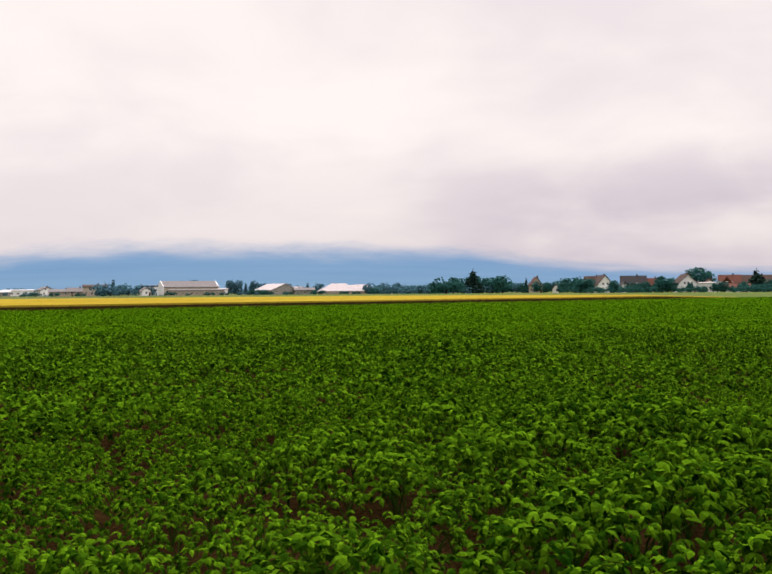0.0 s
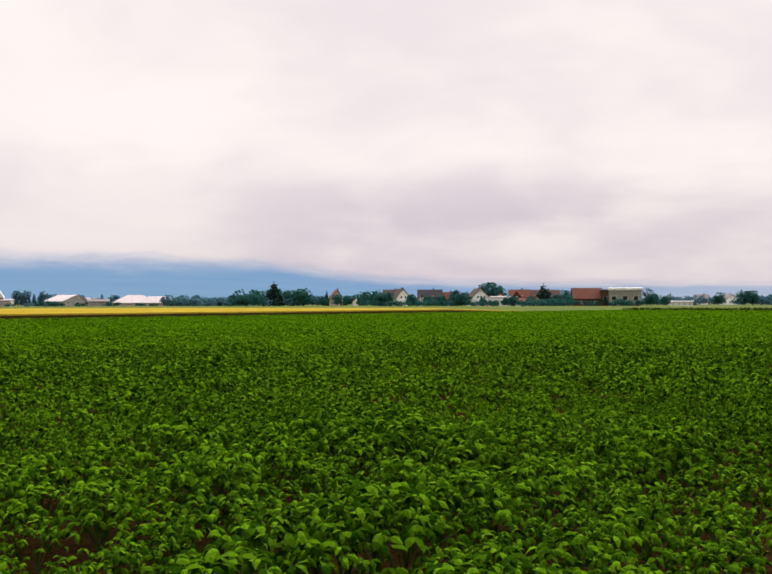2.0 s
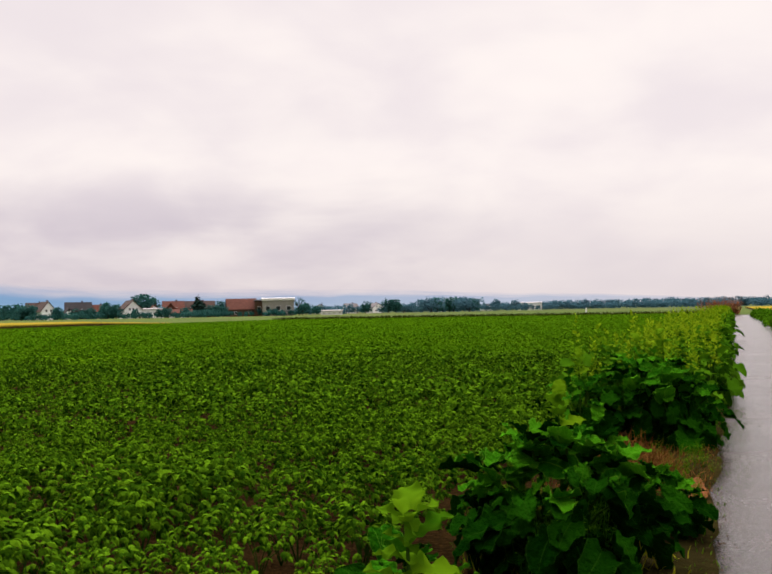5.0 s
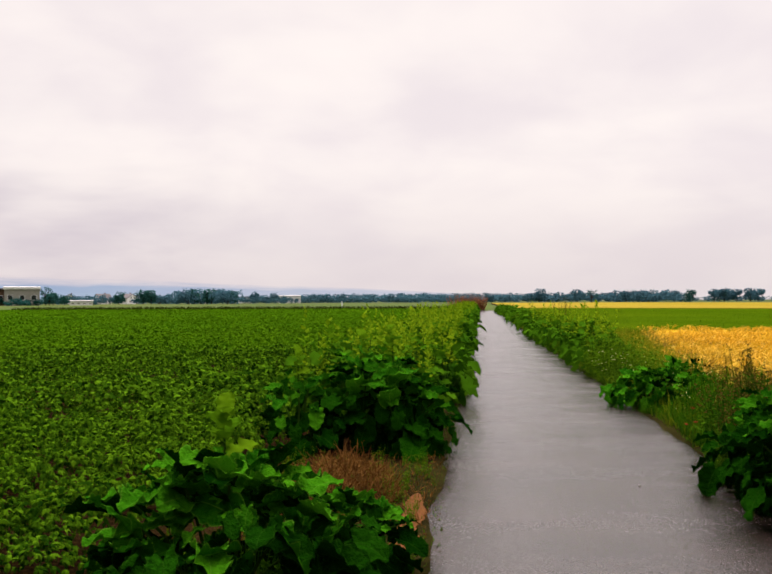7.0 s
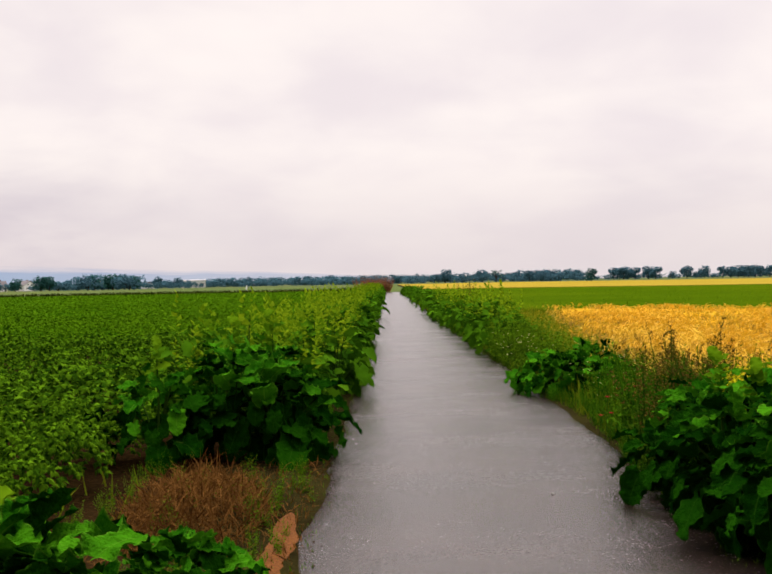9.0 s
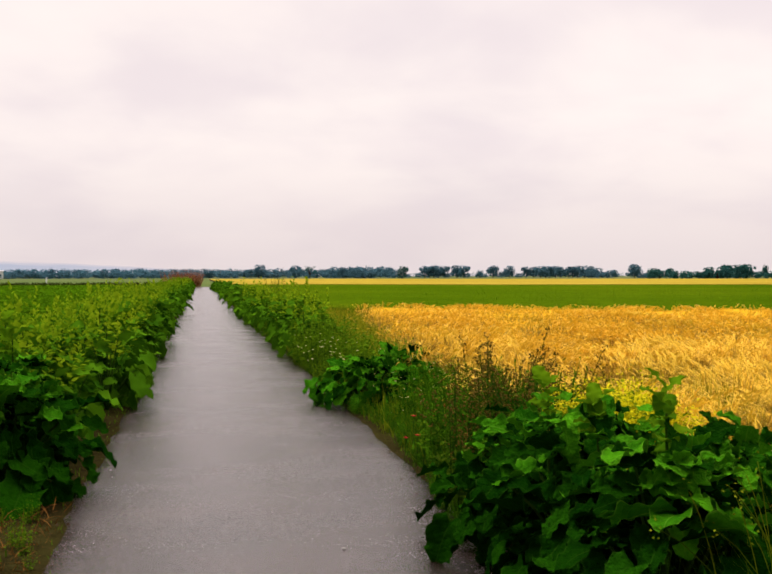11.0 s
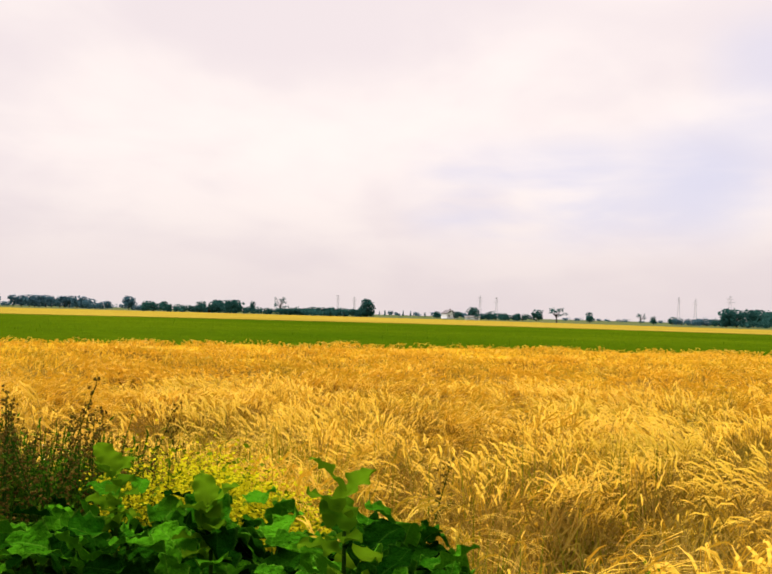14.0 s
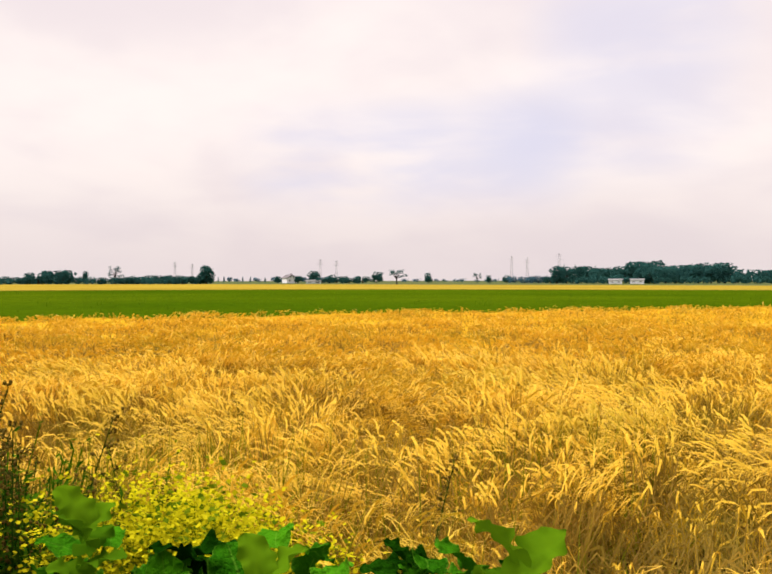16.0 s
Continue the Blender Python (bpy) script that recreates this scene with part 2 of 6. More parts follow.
def ridge_mat():
    """Distant ridge that glows in a painted haze blue and dissolves upwards in cloud."""
    n = Nodes("hazy_ridge")
    uv = n.t.nodes.new("ShaderNodeUVMap").outputs[0]
    s = n.t.nodes.new("ShaderNodeSeparateXYZ")
    n.t.links.new(uv, s.inputs[0])
    ragged = n.noise(26.0, 5.0, 0.6, vec=uv, stretch=(0.6, 0.10, 1.0))
    veil = n.math("ADD", s.outputs[1], n.math("MULTIPLY", n.math("SUBTRACT", ragged, 0.5), 0.55))
    soft = n.t.nodes.new("ShaderNodeMapRange")
    soft.interpolation_type = "SMOOTHSTEP"
    n.put(soft.inputs[0], veil)
    soft.inputs[1].default_value, soft.inputs[2].default_value = 0.42, 0.92
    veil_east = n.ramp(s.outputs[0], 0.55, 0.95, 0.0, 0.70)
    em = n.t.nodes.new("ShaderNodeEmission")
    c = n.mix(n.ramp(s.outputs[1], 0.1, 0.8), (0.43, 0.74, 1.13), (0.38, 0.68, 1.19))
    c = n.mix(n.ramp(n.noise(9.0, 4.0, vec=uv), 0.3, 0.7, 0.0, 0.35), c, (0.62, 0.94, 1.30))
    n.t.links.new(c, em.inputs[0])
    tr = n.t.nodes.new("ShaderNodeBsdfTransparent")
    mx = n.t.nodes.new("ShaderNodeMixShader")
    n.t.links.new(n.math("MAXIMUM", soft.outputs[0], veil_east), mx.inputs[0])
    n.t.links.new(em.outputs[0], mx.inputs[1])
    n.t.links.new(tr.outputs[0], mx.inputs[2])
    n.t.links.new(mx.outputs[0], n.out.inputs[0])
    return n.mat


def roof_mat(name, color):
    n = Nodes(name)
    c = n.mix(n.ramp(n.noise(0.9, 5.0), 0.35, 0.65), tuple(v * 0.7 for v in color), color)
    n.bump(n.noise(3.0, 3.0, stretch=(0.2, 0.2, 3.0)), 0.6, 0.1)
    return n.done(c, 0.85, 0.2)


SOIL, GRASS, STRIP, ASPHALT, RIDGE = soil_mat(), ground_mat(), strip_mat(), asphalt_mat(), ridge_mat()
VERGE = sheet_mat("grassy_earth", (0.045, 0.036, 0.012), (0.075, 0.068, 0.017), (0.025, 0.018, 0.008), 6.0, 0.5, 0.1)
SAND = plain("orange_sand", (0.27, 0.098, 0.022), 0.95, 0.45, 55.0, 0.1, 0.006)
BEAN = leafy("bean_leaf", (0.003, 0.040, 0.002), (0.21, 0.455, 0.012), 0.5, 0.05, 22.0, power=1.9, own=0.74)
BEAN_FAR = leafy("far_bean_leaf", (0.012, 0.072, 0.002), (0.21, 0.45, 0.008), 0.5, 0.05, 6.0, power=1.3, own=0.5)
BEAN_STEM = plain("bean_stem", (0.04, 0.10, 0.01), 0.8, spec=0.0)
# green with the shade between the bean leaves painted in as dark grain
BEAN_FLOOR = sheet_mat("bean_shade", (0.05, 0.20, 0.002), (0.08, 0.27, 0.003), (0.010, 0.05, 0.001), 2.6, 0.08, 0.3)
# shaded and lit copies of one leaf, for low and crown leaves
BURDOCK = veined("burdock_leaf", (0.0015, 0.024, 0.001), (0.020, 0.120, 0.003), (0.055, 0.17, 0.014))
BURDOCK_LIT = veined("lit_burdock_leaf", (0.010, 0.120, 0.003), (0.120, 0.49, 0.010), (0.28, 0.62, 0.050), 0.10, 1.3)
BURDOCK_FAR = leafy("burdock_foliage", (0.008, 0.070, 0.003), (0.17, 0.44, 0.012), 0.5, 0.2, 7.0, power=1.2)
SHOOT = leafy("young_leaf", (0.07, 0.24, 0.005), (0.48, 0.68, 0.016), 0.5, 0.35, 12.0)
SHOOT_GREEN = leafy("stem_leaf", (0.04, 0.19, 0.005), (0.30, 0.56, 0.012), 0.5, 0.3, 12.0)
STALK = plain("green_stalk", (0.05, 0.12, 0.012), 0.7, spec=0.0)
WEED = leafy("weed_leaf", (0.020, 0.10, 0.004), (0.25, 0.46, 0.014), 0.55, 0.3, 12.0)
BLADE = leafy("grass_blade", (0.13, 0.22, 0.008), (0.70, 0.64, 0.03), 0.55, 0.3, 8.0)
VERGE_BLADE = leafy("verge_grass_blade", (0.034, 0.125, 0.005), (0.42, 0.50, 0.018), 0.55, 0.3, 8.0)
DRY = leafy("dry_grass", (0.06, 0.026, 0.008), (0.46, 0.21, 0.050), 0.8, 0.12, 8.0)
MARGIN = leafy("margin_weed", (0.030, 0.050, 0.008), (0.10, 0.12, 0.020), 0.8, 0.1, 3.0)
MARGIN_GREEN = leafy("dock_leaf", (0.014, 0.070, 0.004), (0.17, 0.30, 0.014), 0.7, 0.25, 9.0)
SEED = leafy("brown_seed", (0.095, 0.066, 0.014), (0.44, 0.29, 0.050), 0.8, 0.05, 20.0)
RUST = leafy("rust_seed", (0.36, 0.13, 0.06), (0.60, 0.24, 0.11), 0.8, 0.05, 20.0)
YELLOW = leafy("yellow_petal", (1.0, 0.92, 0.01), (1.4, 1.28, 0.03), 0.6, 0.3, 20.0)
LIME = leafy("lime_leaf", (0.09, 0.22, 0.006), (0.42, 0.54, 0.014), 0.6, 0.3, 20.0)
WHITE = plain("white_petal", (1.60, 1.48, 0.62), 0.8, 0.05, spec=0.0)
RED = plain("poppy_petal", (0.66, 0.075, 0.045), 0.6, 0.2, spec=0.0)
EAR = straw_mat("barley_ear", (1.32, 0.83, 0.052), (1.66, 1.08, 0.10), (0.90, 0.46, 0.05))
STRAW = straw_mat("barley_straw", (0.38, 0.235, 0.024), (0.80, 0.49, 0.056), (0.22, 0.17, 0.018))
STUBBLE = sheet_mat("barley_depth", (1.24, 0.72, 0.035), (1.70, 1.04, 0.06), (0.90, 0.50, 0.028), 4.0, 0.3, 0.3)
CROP_Y = sheet_mat("ripe_crop", (0.56, 0.42, 0.045), (0.70, 0.53, 0.065), (0.40, 0.28, 0.03), 1.1, 0.03, 0.15)
# brown with the crop sides' shade painted in; leaf litter uses it too
CROP_BASE = plain("side_shade_and_litter", (0.07, 0.040, 0.012), 0.95, 0.4, 2.0, 0.1)
CROP_G = sheet_mat("green_crop", (0.085, 0.18, 0.003), (0.15, 0.24, 0.005), (0.045, 0.10, 0.002), 1.6, 0.04, 0.2)
# dark green that paints shade onto the green field's standing sides
CROP_G_SHADE = plain("green_crop_side_shade", (0.030, 0.065, 0.006), 0.95, 0.4, 2.0, 0.05)
CROP_LEAF = leafy("green_crop_blade", (0.080, 0.20, 0.004), (0.24, 0.38, 0.008), 0.5, 0.3, 8.0, spec=0.0, patch=0.08)
BARK = plain("bark", (0.075, 0.055, 0.04), 0.95, 0.3, 2.0, 0.1)
# haze is tinted into the tree leaf colours, strongest in the far set
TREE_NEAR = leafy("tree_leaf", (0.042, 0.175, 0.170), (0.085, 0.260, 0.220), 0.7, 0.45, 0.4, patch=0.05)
TREE_FAR = leafy("hazed_far_leaf", (0.100, 0.260, 0.345), (0.165, 0.345, 0.430), 0.8, 0.45, 0.3, patch=0.03)
CONIFER = leafy("conifer_needle", (0.016, 0.042, 0.036), (0.04, 0.085, 0.066), 0.8, 0.05, 0.6, patch=0.05)
RENDER_W = plain("white_render", (1.66, 1.66, 1.70), 0.85, 0.06, 0.5)
RENDER_T = plain("tan_render", (0.85, 0.72, 0.62), 0.85, 0.12, 0.5)
RENDER_G = plain("grey_cladding", (0.58, 0.55, 0.51), 0.8, 0.12, 0.6)
BRICKY = plain("brown_wall", (0.22, 0.13, 0.09), 0.9, 0.2, 0.8)
ROOF_R, ROOF_B = roof_mat("red_tile_roof", (0.23, 0.080, 0.052)), roof_mat("brown_tile_roof", (0.13, 0.075, 0.06))
ROOF_D, ROOF_G = roof_mat("dark_roof", (0.06, 0.055, 0.06)), roof_mat("pale_roof", (0.36, 0.33, 0.34))
ROOF_W = plain("white_sheet_roof", (0.92, 0.89, 0.92), 0.7, 0.07, 0.4)
ROOF_PALE = roof_mat("pale_sheet_roof", (1.02, 0.92, 0.94))
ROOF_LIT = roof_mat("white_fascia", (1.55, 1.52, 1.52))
PANE = plain("dark_pane", (0.03, 0.035, 0.045), 0.15, 0.2, 1.0, 0.6)
# pylon steel, paled towards lilac so its colour carries the haze
STEEL = plain("hazed_steel", (0.90, 0.88, 0.94), 0.55, 0.15, 1.0)
STONE = plain("pebble_stone", (0.42, 0.40, 0.37), 0.8, 0.25, 30.0)

# ---- mesh tools ----
rng = np.random.default_rng(11)


def mesh_np(name, verts, faces, mat, smooth=False):
    """A mesh from arrays of vertices and of equal-sided faces."""
    me = bpy.data.meshes.new(name)
    verts, faces = np.asarray(verts, np.float32), np.asarray(faces, np.int32)
    k = faces.shape[1]
    me.vertices.add(len(verts)), me.loops.add(faces.size), me.polygons.add(len(faces))
    me.vertices.foreach_set("co", verts.ravel())
    me.loops.foreach_set("vertex_index", faces.ravel())
    me.polygons.foreach_set("loop_start", np.arange(0, faces.size, k, dtype=np.int32))
    me.polygons.foreach_set("use_smooth", np.full(len(faces), smooth))
    me.update(calc_edges=True)
    me.materials.append(mat)
    return me


def turns(yaw, pitch, roll):
    """Rotation matrices: yaw about z after pitch about x after roll about y."""
    cy, sy, cp, sp, cr, sr = np.cos(yaw), np.sin(yaw), np.cos(pitch), np.sin(pitch), np.cos(roll), np.sin(roll)
    o, i = np.zeros_like(cy), np.ones_like(cy)
    rz = np.stack([cy, -sy, o, sy, cy, o, o, o, i], -1).reshape(-1, 3, 3)
    rx = np.stack([i, o, o, o, cp, -sp, o, sp, cp], -1).reshape(-1, 3, 3)
    ry = np.stack([cr, o, sr, o, i, o, -sr, o, cr], -1).reshape(-1, 3, 3)
    return rz @ rx @ ry


def strew(tv, tf, pos, rot, size):
    """Copies of one small template, laid out as one pair of arrays."""
    tv, tf, pos = np.asarray(tv, float), np.asarray(tf), np.asarray(pos, float)
    size = np.broadcast_to(np.asarray(size, float).reshape(len(pos), -1), (len(pos), 3))
    v = np.einsum("nij,nkj->nki", rot, tv[None] * size[:, None, :]) + pos[:, None, :]
    f = tf[None] + (np.arange(len(pos)) * len(tv))[:, None, None]
    return v.reshape(-1, 3), f.reshape(-1, tf.shape[1])


def joined(pairs):
    vs, fs, n = [], [], 0
    for v, f in pairs:
        vs.append(v), fs.append(np.asarray(f) + n)
        n += len(v)
    return np.concatenate(vs), np.concatenate(fs)


def part(name, me, parent, label=""):
    ob = new(name, me)
    ob.parent = parent
    return tagged(ob, label) if label else ob


def part_bm(name, bm, mat, parent, label=""):
    me = bpy.data.meshes.new(name)
    bmesh.ops.recalc_face_normals(bm, faces=bm.faces)
    bm.to_mesh(me)
    bm.free()
    me.materials.append(mat)
    return part(name, me, parent, label)


def stuff(name, v, f, mat, label, category, smooth=False):
    return tagged(new(name, mesh_np(name, v, f, mat, smooth)), label, category, kind="stuff")


def rnd(n, a=0.0, b=1.0):
    return rng.uniform(a, b, n)


def tube(points, r0, r1, sides=5):
    """A tapering tube along points, in triangles."""
    points = np.asarray(points, float)
    n = len(points)
    d = np.gradient(points, axis=0)
    d /= np.linalg.norm(d, axis=1, keepdims=True) + 1e-9
    ref = np.where(np.abs(d[:, 2:3]) > 0.9, [[1.0, 0, 0]], [[0, 0, 1.0]])
    a = np.cross(d, ref)
    a /= np.linalg.norm(a, axis=1, keepdims=True)
    b = np.cross(d, a)
    w = np.linspace(0, 2 * np.pi, sides, endpoint=False)
    r = np.linspace(r0, r1, n)[:, None, None]
    v = points[:, None] + r * (np.cos(w)[None, :, None] * a[:, None] + np.sin(w)[None, :, None] * b[:, None])
    f = []
    for i in range(n - 1):
        for j in range(sides):
            p, q = i * sides + j, i * sides + (j + 1) % sides
            f += [(p, q, q + sides), (p, q + sides, p + sides)]
    return v.reshape(-1, 3), np.array(f)


def arc(a, b, sag, n=5):
    """Points from a to b that bow upwards by sag."""
    t = np.linspace(0, 1, n)[:, None]
    p = (1 - t) * np.asarray(a, float) + t * np.asarray(b, float)
    p[:, 2] += (4 * t * (1 - t) * sag)[:, 0]
    return p


LEAF4 = np.array([(0, 0, 0), (-0.38, 0.38, -0.10), (0.38, 0.38, -0.10), (0, 0.48, 0.05), (0, 1, -0.22)]), np.array([(0, 2, 3), (0, 3, 1), (3, 2, 4), (3, 4, 1)])
LEAF2 = np.array([(0, 0, 0), (-0.40, 0.45, -0.10), (0.40, 0.45, -0.10), (0, 1, -0.16)]), np.array([(0, 2, 3), (0, 3, 1)])
BEAN4 = np.array([(0, 0, 0), (-0.30, 0.42, -0.06), (0.30, 0.42, -0.06), (0, 0.44, 0.15), (0, 0.90, -0.34)]), LEAF4[1]
BEAN8 = np.array([(0, 0, 0), (0.24, 0.24, -0.01), (0, 0.30, 0.12), (-0.24, 0.24, -0.01), (0.27, 0.60, -0.08), (0, 0.62, 0.08), (-0.27, 0.60, -0.08), (0, 1.0, -0.36)]), np.array([(0, 1, 2), (0, 2, 3), (1, 4, 5), (1, 5, 2), (2, 5, 6), (2, 6, 3), (5, 4, 7), (5, 7, 6)])
BEAN2 = np.array([(0, 0, 0), (-0.36, 0.45, 0.10), (0.36, 0.45, 0.10), (0, 0.90, -0.24)]), np.array([(0, 2, 1), (1, 2, 3)])
LEAF_SLIM = np.array([(0, 0, 0), (-0.13, 0.45, -0.04), (0.13, 0.45, -0.04), (0, 1, -0.14)]), LEAF2[1]
BLADE3 = np.array([(-0.5, 0, 0), (0.5, 0, 0), (-0.4, 0.12, 0.5), (0.4, 0.12, 0.5), (0, 0.45, 0.95)]), np.array([(0, 1, 3), (0, 3, 2), (2, 3, 4)])

# ---- the ground, fields and road ----


def sheet(name, outline, z, mat, label, category, skirt=0.0, skirt_mat=None):
    """A field laid on the ground: a flat polygon, with standing sides where it is a tall crop."""
    bm = bmesh.new()
    # a third number gives a corner a height of its own
    tops = [p[2] if len(p) > 2 else z for p in outline]
    top = [bm.verts.new((p[0], p[1], h)) for p, h in zip(outline, tops)]
    bm.faces.new(top)
    if skirt:
        # leaning tops hang over sides darkened with painted shade
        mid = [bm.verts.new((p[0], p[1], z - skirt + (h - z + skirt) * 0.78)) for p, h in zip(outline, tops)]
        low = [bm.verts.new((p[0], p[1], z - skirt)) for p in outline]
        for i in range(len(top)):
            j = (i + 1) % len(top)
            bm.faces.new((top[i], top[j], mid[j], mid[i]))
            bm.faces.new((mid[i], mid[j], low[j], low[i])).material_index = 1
    bmesh.ops.recalc_face_normals(bm, faces=bm.faces)
    me = bpy.data.meshes.new(name)
    bm.to_mesh(me)
    bm.free()
    me.materials.append(mat)
    if skirt_mat:
        me.materials.append(skirt_mat)
    ob = tagged(new(name, me), label, category, kind="structure")
    if me.polygons[0].normal.z < 0:
        me.flip_normals()
    return ob


def build_ground():
    rings = [0, 30, 80, 200, 500, 1200, 2500, 4800]
    v, f = [(0, 0, -0.02)], []
    for r in rings[1:]:
        v += [(r * math.cos(a), r * math.sin(a), -0.02) for a in np.linspace(0, 2 * math.pi, 48, endpoint=False)]
    for j in range(48):
        f.append((0, 1 + j, 1 + (j + 1) % 48, 1 + (j + 1) % 48))
    tri = [t[:3] for t in f]
    for k in range(len(rings) - 2):
        a, b = 1 + k * 48, 1 + (k + 1) * 48
        for j in range(48):
            i = (j + 1) % 48
            tri += [(a + j, b + j, b + i), (a + j, b + i, a + i)]
    tagged(new("ground", mesh_np("ground", v, tri, GRASS)), "wide flat farmland with pale green grass to the horizon", "ground", kind="structure")


build_ground()
sheet("bean_field_soil", [(-78, -40), (-2.2, -40), (-2.2, 152), (-78, 152)], 0.0, SOIL, "brown soil of the bean field between plants", "soil")
sheet("verge_soil_west", [(-2.2, -40), (-1.1, -40), (-1.1, 146), (-2.2, 146)], 0.004, VERGE, "brown earth verge along the asphalt lane", "verge")
sheet("verge_soil_east", [(1.2, -40), (2.9, -40), (2.9, 146), (1.2, 146)], 0.004, VERGE, "dark grassy earth verge beside the barley", "verge")
sheet("grass_strip_north", [(-240, 152.5), (1.6, 152.5), (40, 430), (-420, 470), (-420, 152.5)], 0.02, STRIP, "pale half-dry grass strip beyond the beans", "grass")


def build_road():
    """Wet lane with an uneven, crumbling edge and a slight crown."""
    ys = np.concatenate([np.arange(-14, 40, 0.25), np.arange(40, 146, 1.0)])
    u = np.array([-1, -0.98, -0.9, -0.5, 0, 0.5, 0.9, 0.98, 1])
    v = []
    for y in ys:
        left = -1.17 + 0.10 * noise.noise((3.1, y * 0.7, 0)) + 0.05 * noise.noise((5.1, y * 3.0, 0))
        right = 1.44 + 0.10 * noise.noise((9.1, y * 0.7, 0)) + 0.05 * noise.noise((7.1, y * 3.0, 0))
        for s in u:
            x = (left + right) / 2 + s * (right - left) / 2
            z = -0.01 if abs(s) == 1 else 0.03 * (1 - s * s) + 0.012
            v.append((x, y, z + 0.006 * noise.noise((x * 0.8, y * 0.5, 4.0))))
    k = len(u)
    f = [(i * k + j, i * k + j + 1, (i + 1) * k + j + 1, (i + 1) * k + j) for i in range(len(ys) - 1) for j in range(k - 1)]
    tagged(new("road", mesh_np("road", v, f, ASPHALT, True)), "narrow wet grey asphalt farm lane running straight ahead", "road", kind="structure")


build_road()


def build_sand():
    """Thin spill of orange sand at the lane's edge, ragged in outline."""
    v, f, rows, cols = [], [], 36, 9
    for i in range(rows):
        for j in range(cols):
            y, s = 4.75 + i * 0.065, 2 * j / (cols - 1) - 1
            wide = (0.15 + 0.09 * noise.noise((y * 2.3, 0, 1)) + 0.06 * noise.noise((y * 7, 2, 1))) * math.sin(math.pi * (i + 0.3) / rows) ** 0.6
            x = -1.34 + 0.05 * noise.noise((y * 1.5, 5, 0)) + s * wide
            z = -0.005 + 0.016 * (1 - s * s) + 0.006 * noise.noise((x * 5, y * 5, 0))
            v.append((x, y, z))
    f = [(i * cols + j, i * cols + j + 1, i * cols + j + cols + 1, i * cols + j + cols) for i in range(rows - 1) for j in range(cols - 1)]
    tagged(new("sand_edge", mesh_np("sand_edge", v, f, SAND, True)), "orange sandy earth washed onto the lane's edge", "sand", kind="structure")


build_sand()

# fields as raised crops
WEST = [(-79, -60), (-79, 60), (-79.2, 104), (-79.4, 132, 0.12), (-84, 134, 0.12), (-98, 126), (-125, 120), (-150, 112), (-175, 60), (-190, -60)]
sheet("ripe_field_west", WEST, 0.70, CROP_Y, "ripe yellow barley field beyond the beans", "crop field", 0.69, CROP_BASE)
GREEN_S = [(3.2, 37), (5.6, 33.6), (9, 31.6), (14, 29), (19, 27), (24, 25), (30, 21.5), (38, 17.5), (60, 4), (95, -20)]
GREEN_N = [(125, -20), (112, 20), (107, 45), (94, 82), (80, 97), (58, 110), (35, 116), (14, 131), (3.2, 136)]
sheet("green_field_east", GREEN_S + GREEN_N, 0.48, CROP_G, "bright green young grain field behind the barley", "crop field", 0.47, CROP_G_SHADE)
YEL_N = [(3.4, 380), (46, 400), (97, 330), (168, 300), (201, 250), (208, 178), (190, 62), (180, -20)]
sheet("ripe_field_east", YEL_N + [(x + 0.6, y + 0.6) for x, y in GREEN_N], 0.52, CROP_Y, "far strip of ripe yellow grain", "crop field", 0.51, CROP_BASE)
sheet("barley_soil", [(2.9, -25), (95, -25)] + [(x, y - 0.3) for x, y in reversed(GREEN_S)], 0.0, SOIL, "brown soil under the barley", "soil")


def build_barley_floor():
    """The dense depth of the barley under its ears, lodged in waves."""
    xs, ys = np.arange(2.45, 62, 0.45), np.arange(-6, 37.5, 0.45)
    v, idx, f = [], {}, []
    for i, x in enumerate(xs):
        line = np.interp(x, [p[0] for p in GREEN_S], [p[1] for p in GREEN_S])
        for j, y in enumerate(ys):
            far = math.hypot(x - 0.1, y - 4)
            if far > 8.0 and y > 2.2 and y < line + 0.2 and x > 2.4 + 0.118 * max(0, y - 14):
                edge = min(1, (x - 2.4 - 0.118 * max(0, y - 14)) / 0.6)
                z = ((0.02 + 0.30 * max(0, min(1, (far - 6.5) / 6)) + 0.23 * max(0, min(1, (far - 14) / 9))) + 0.10 * noise.noise((x * 0.5, y * 0.5, 2)) + 0.05 * noise.noise((x * 1.7, y * 1.7, 5))) * (0.25 + 0.75 * edge)
                idx[i, j] = len(v)
                v.append((x + rng.normal(0, 0.05), y + rng.normal(0, 0.05), z))
    for (i, j), a in idx.items():
        b, c, d = idx.get((i + 1, j)), idx.get((i + 1, j + 1)), idx.get((i, j + 1))
        if None not in (b, c, d):
            f.append((a, b, c, d))
    tagged(new("barley_depth", mesh_np("barley_depth", v, f, STUBBLE, True)), "tangled straw in the depth of the barley", "barley", kind="stuff")


build_barley_floor()


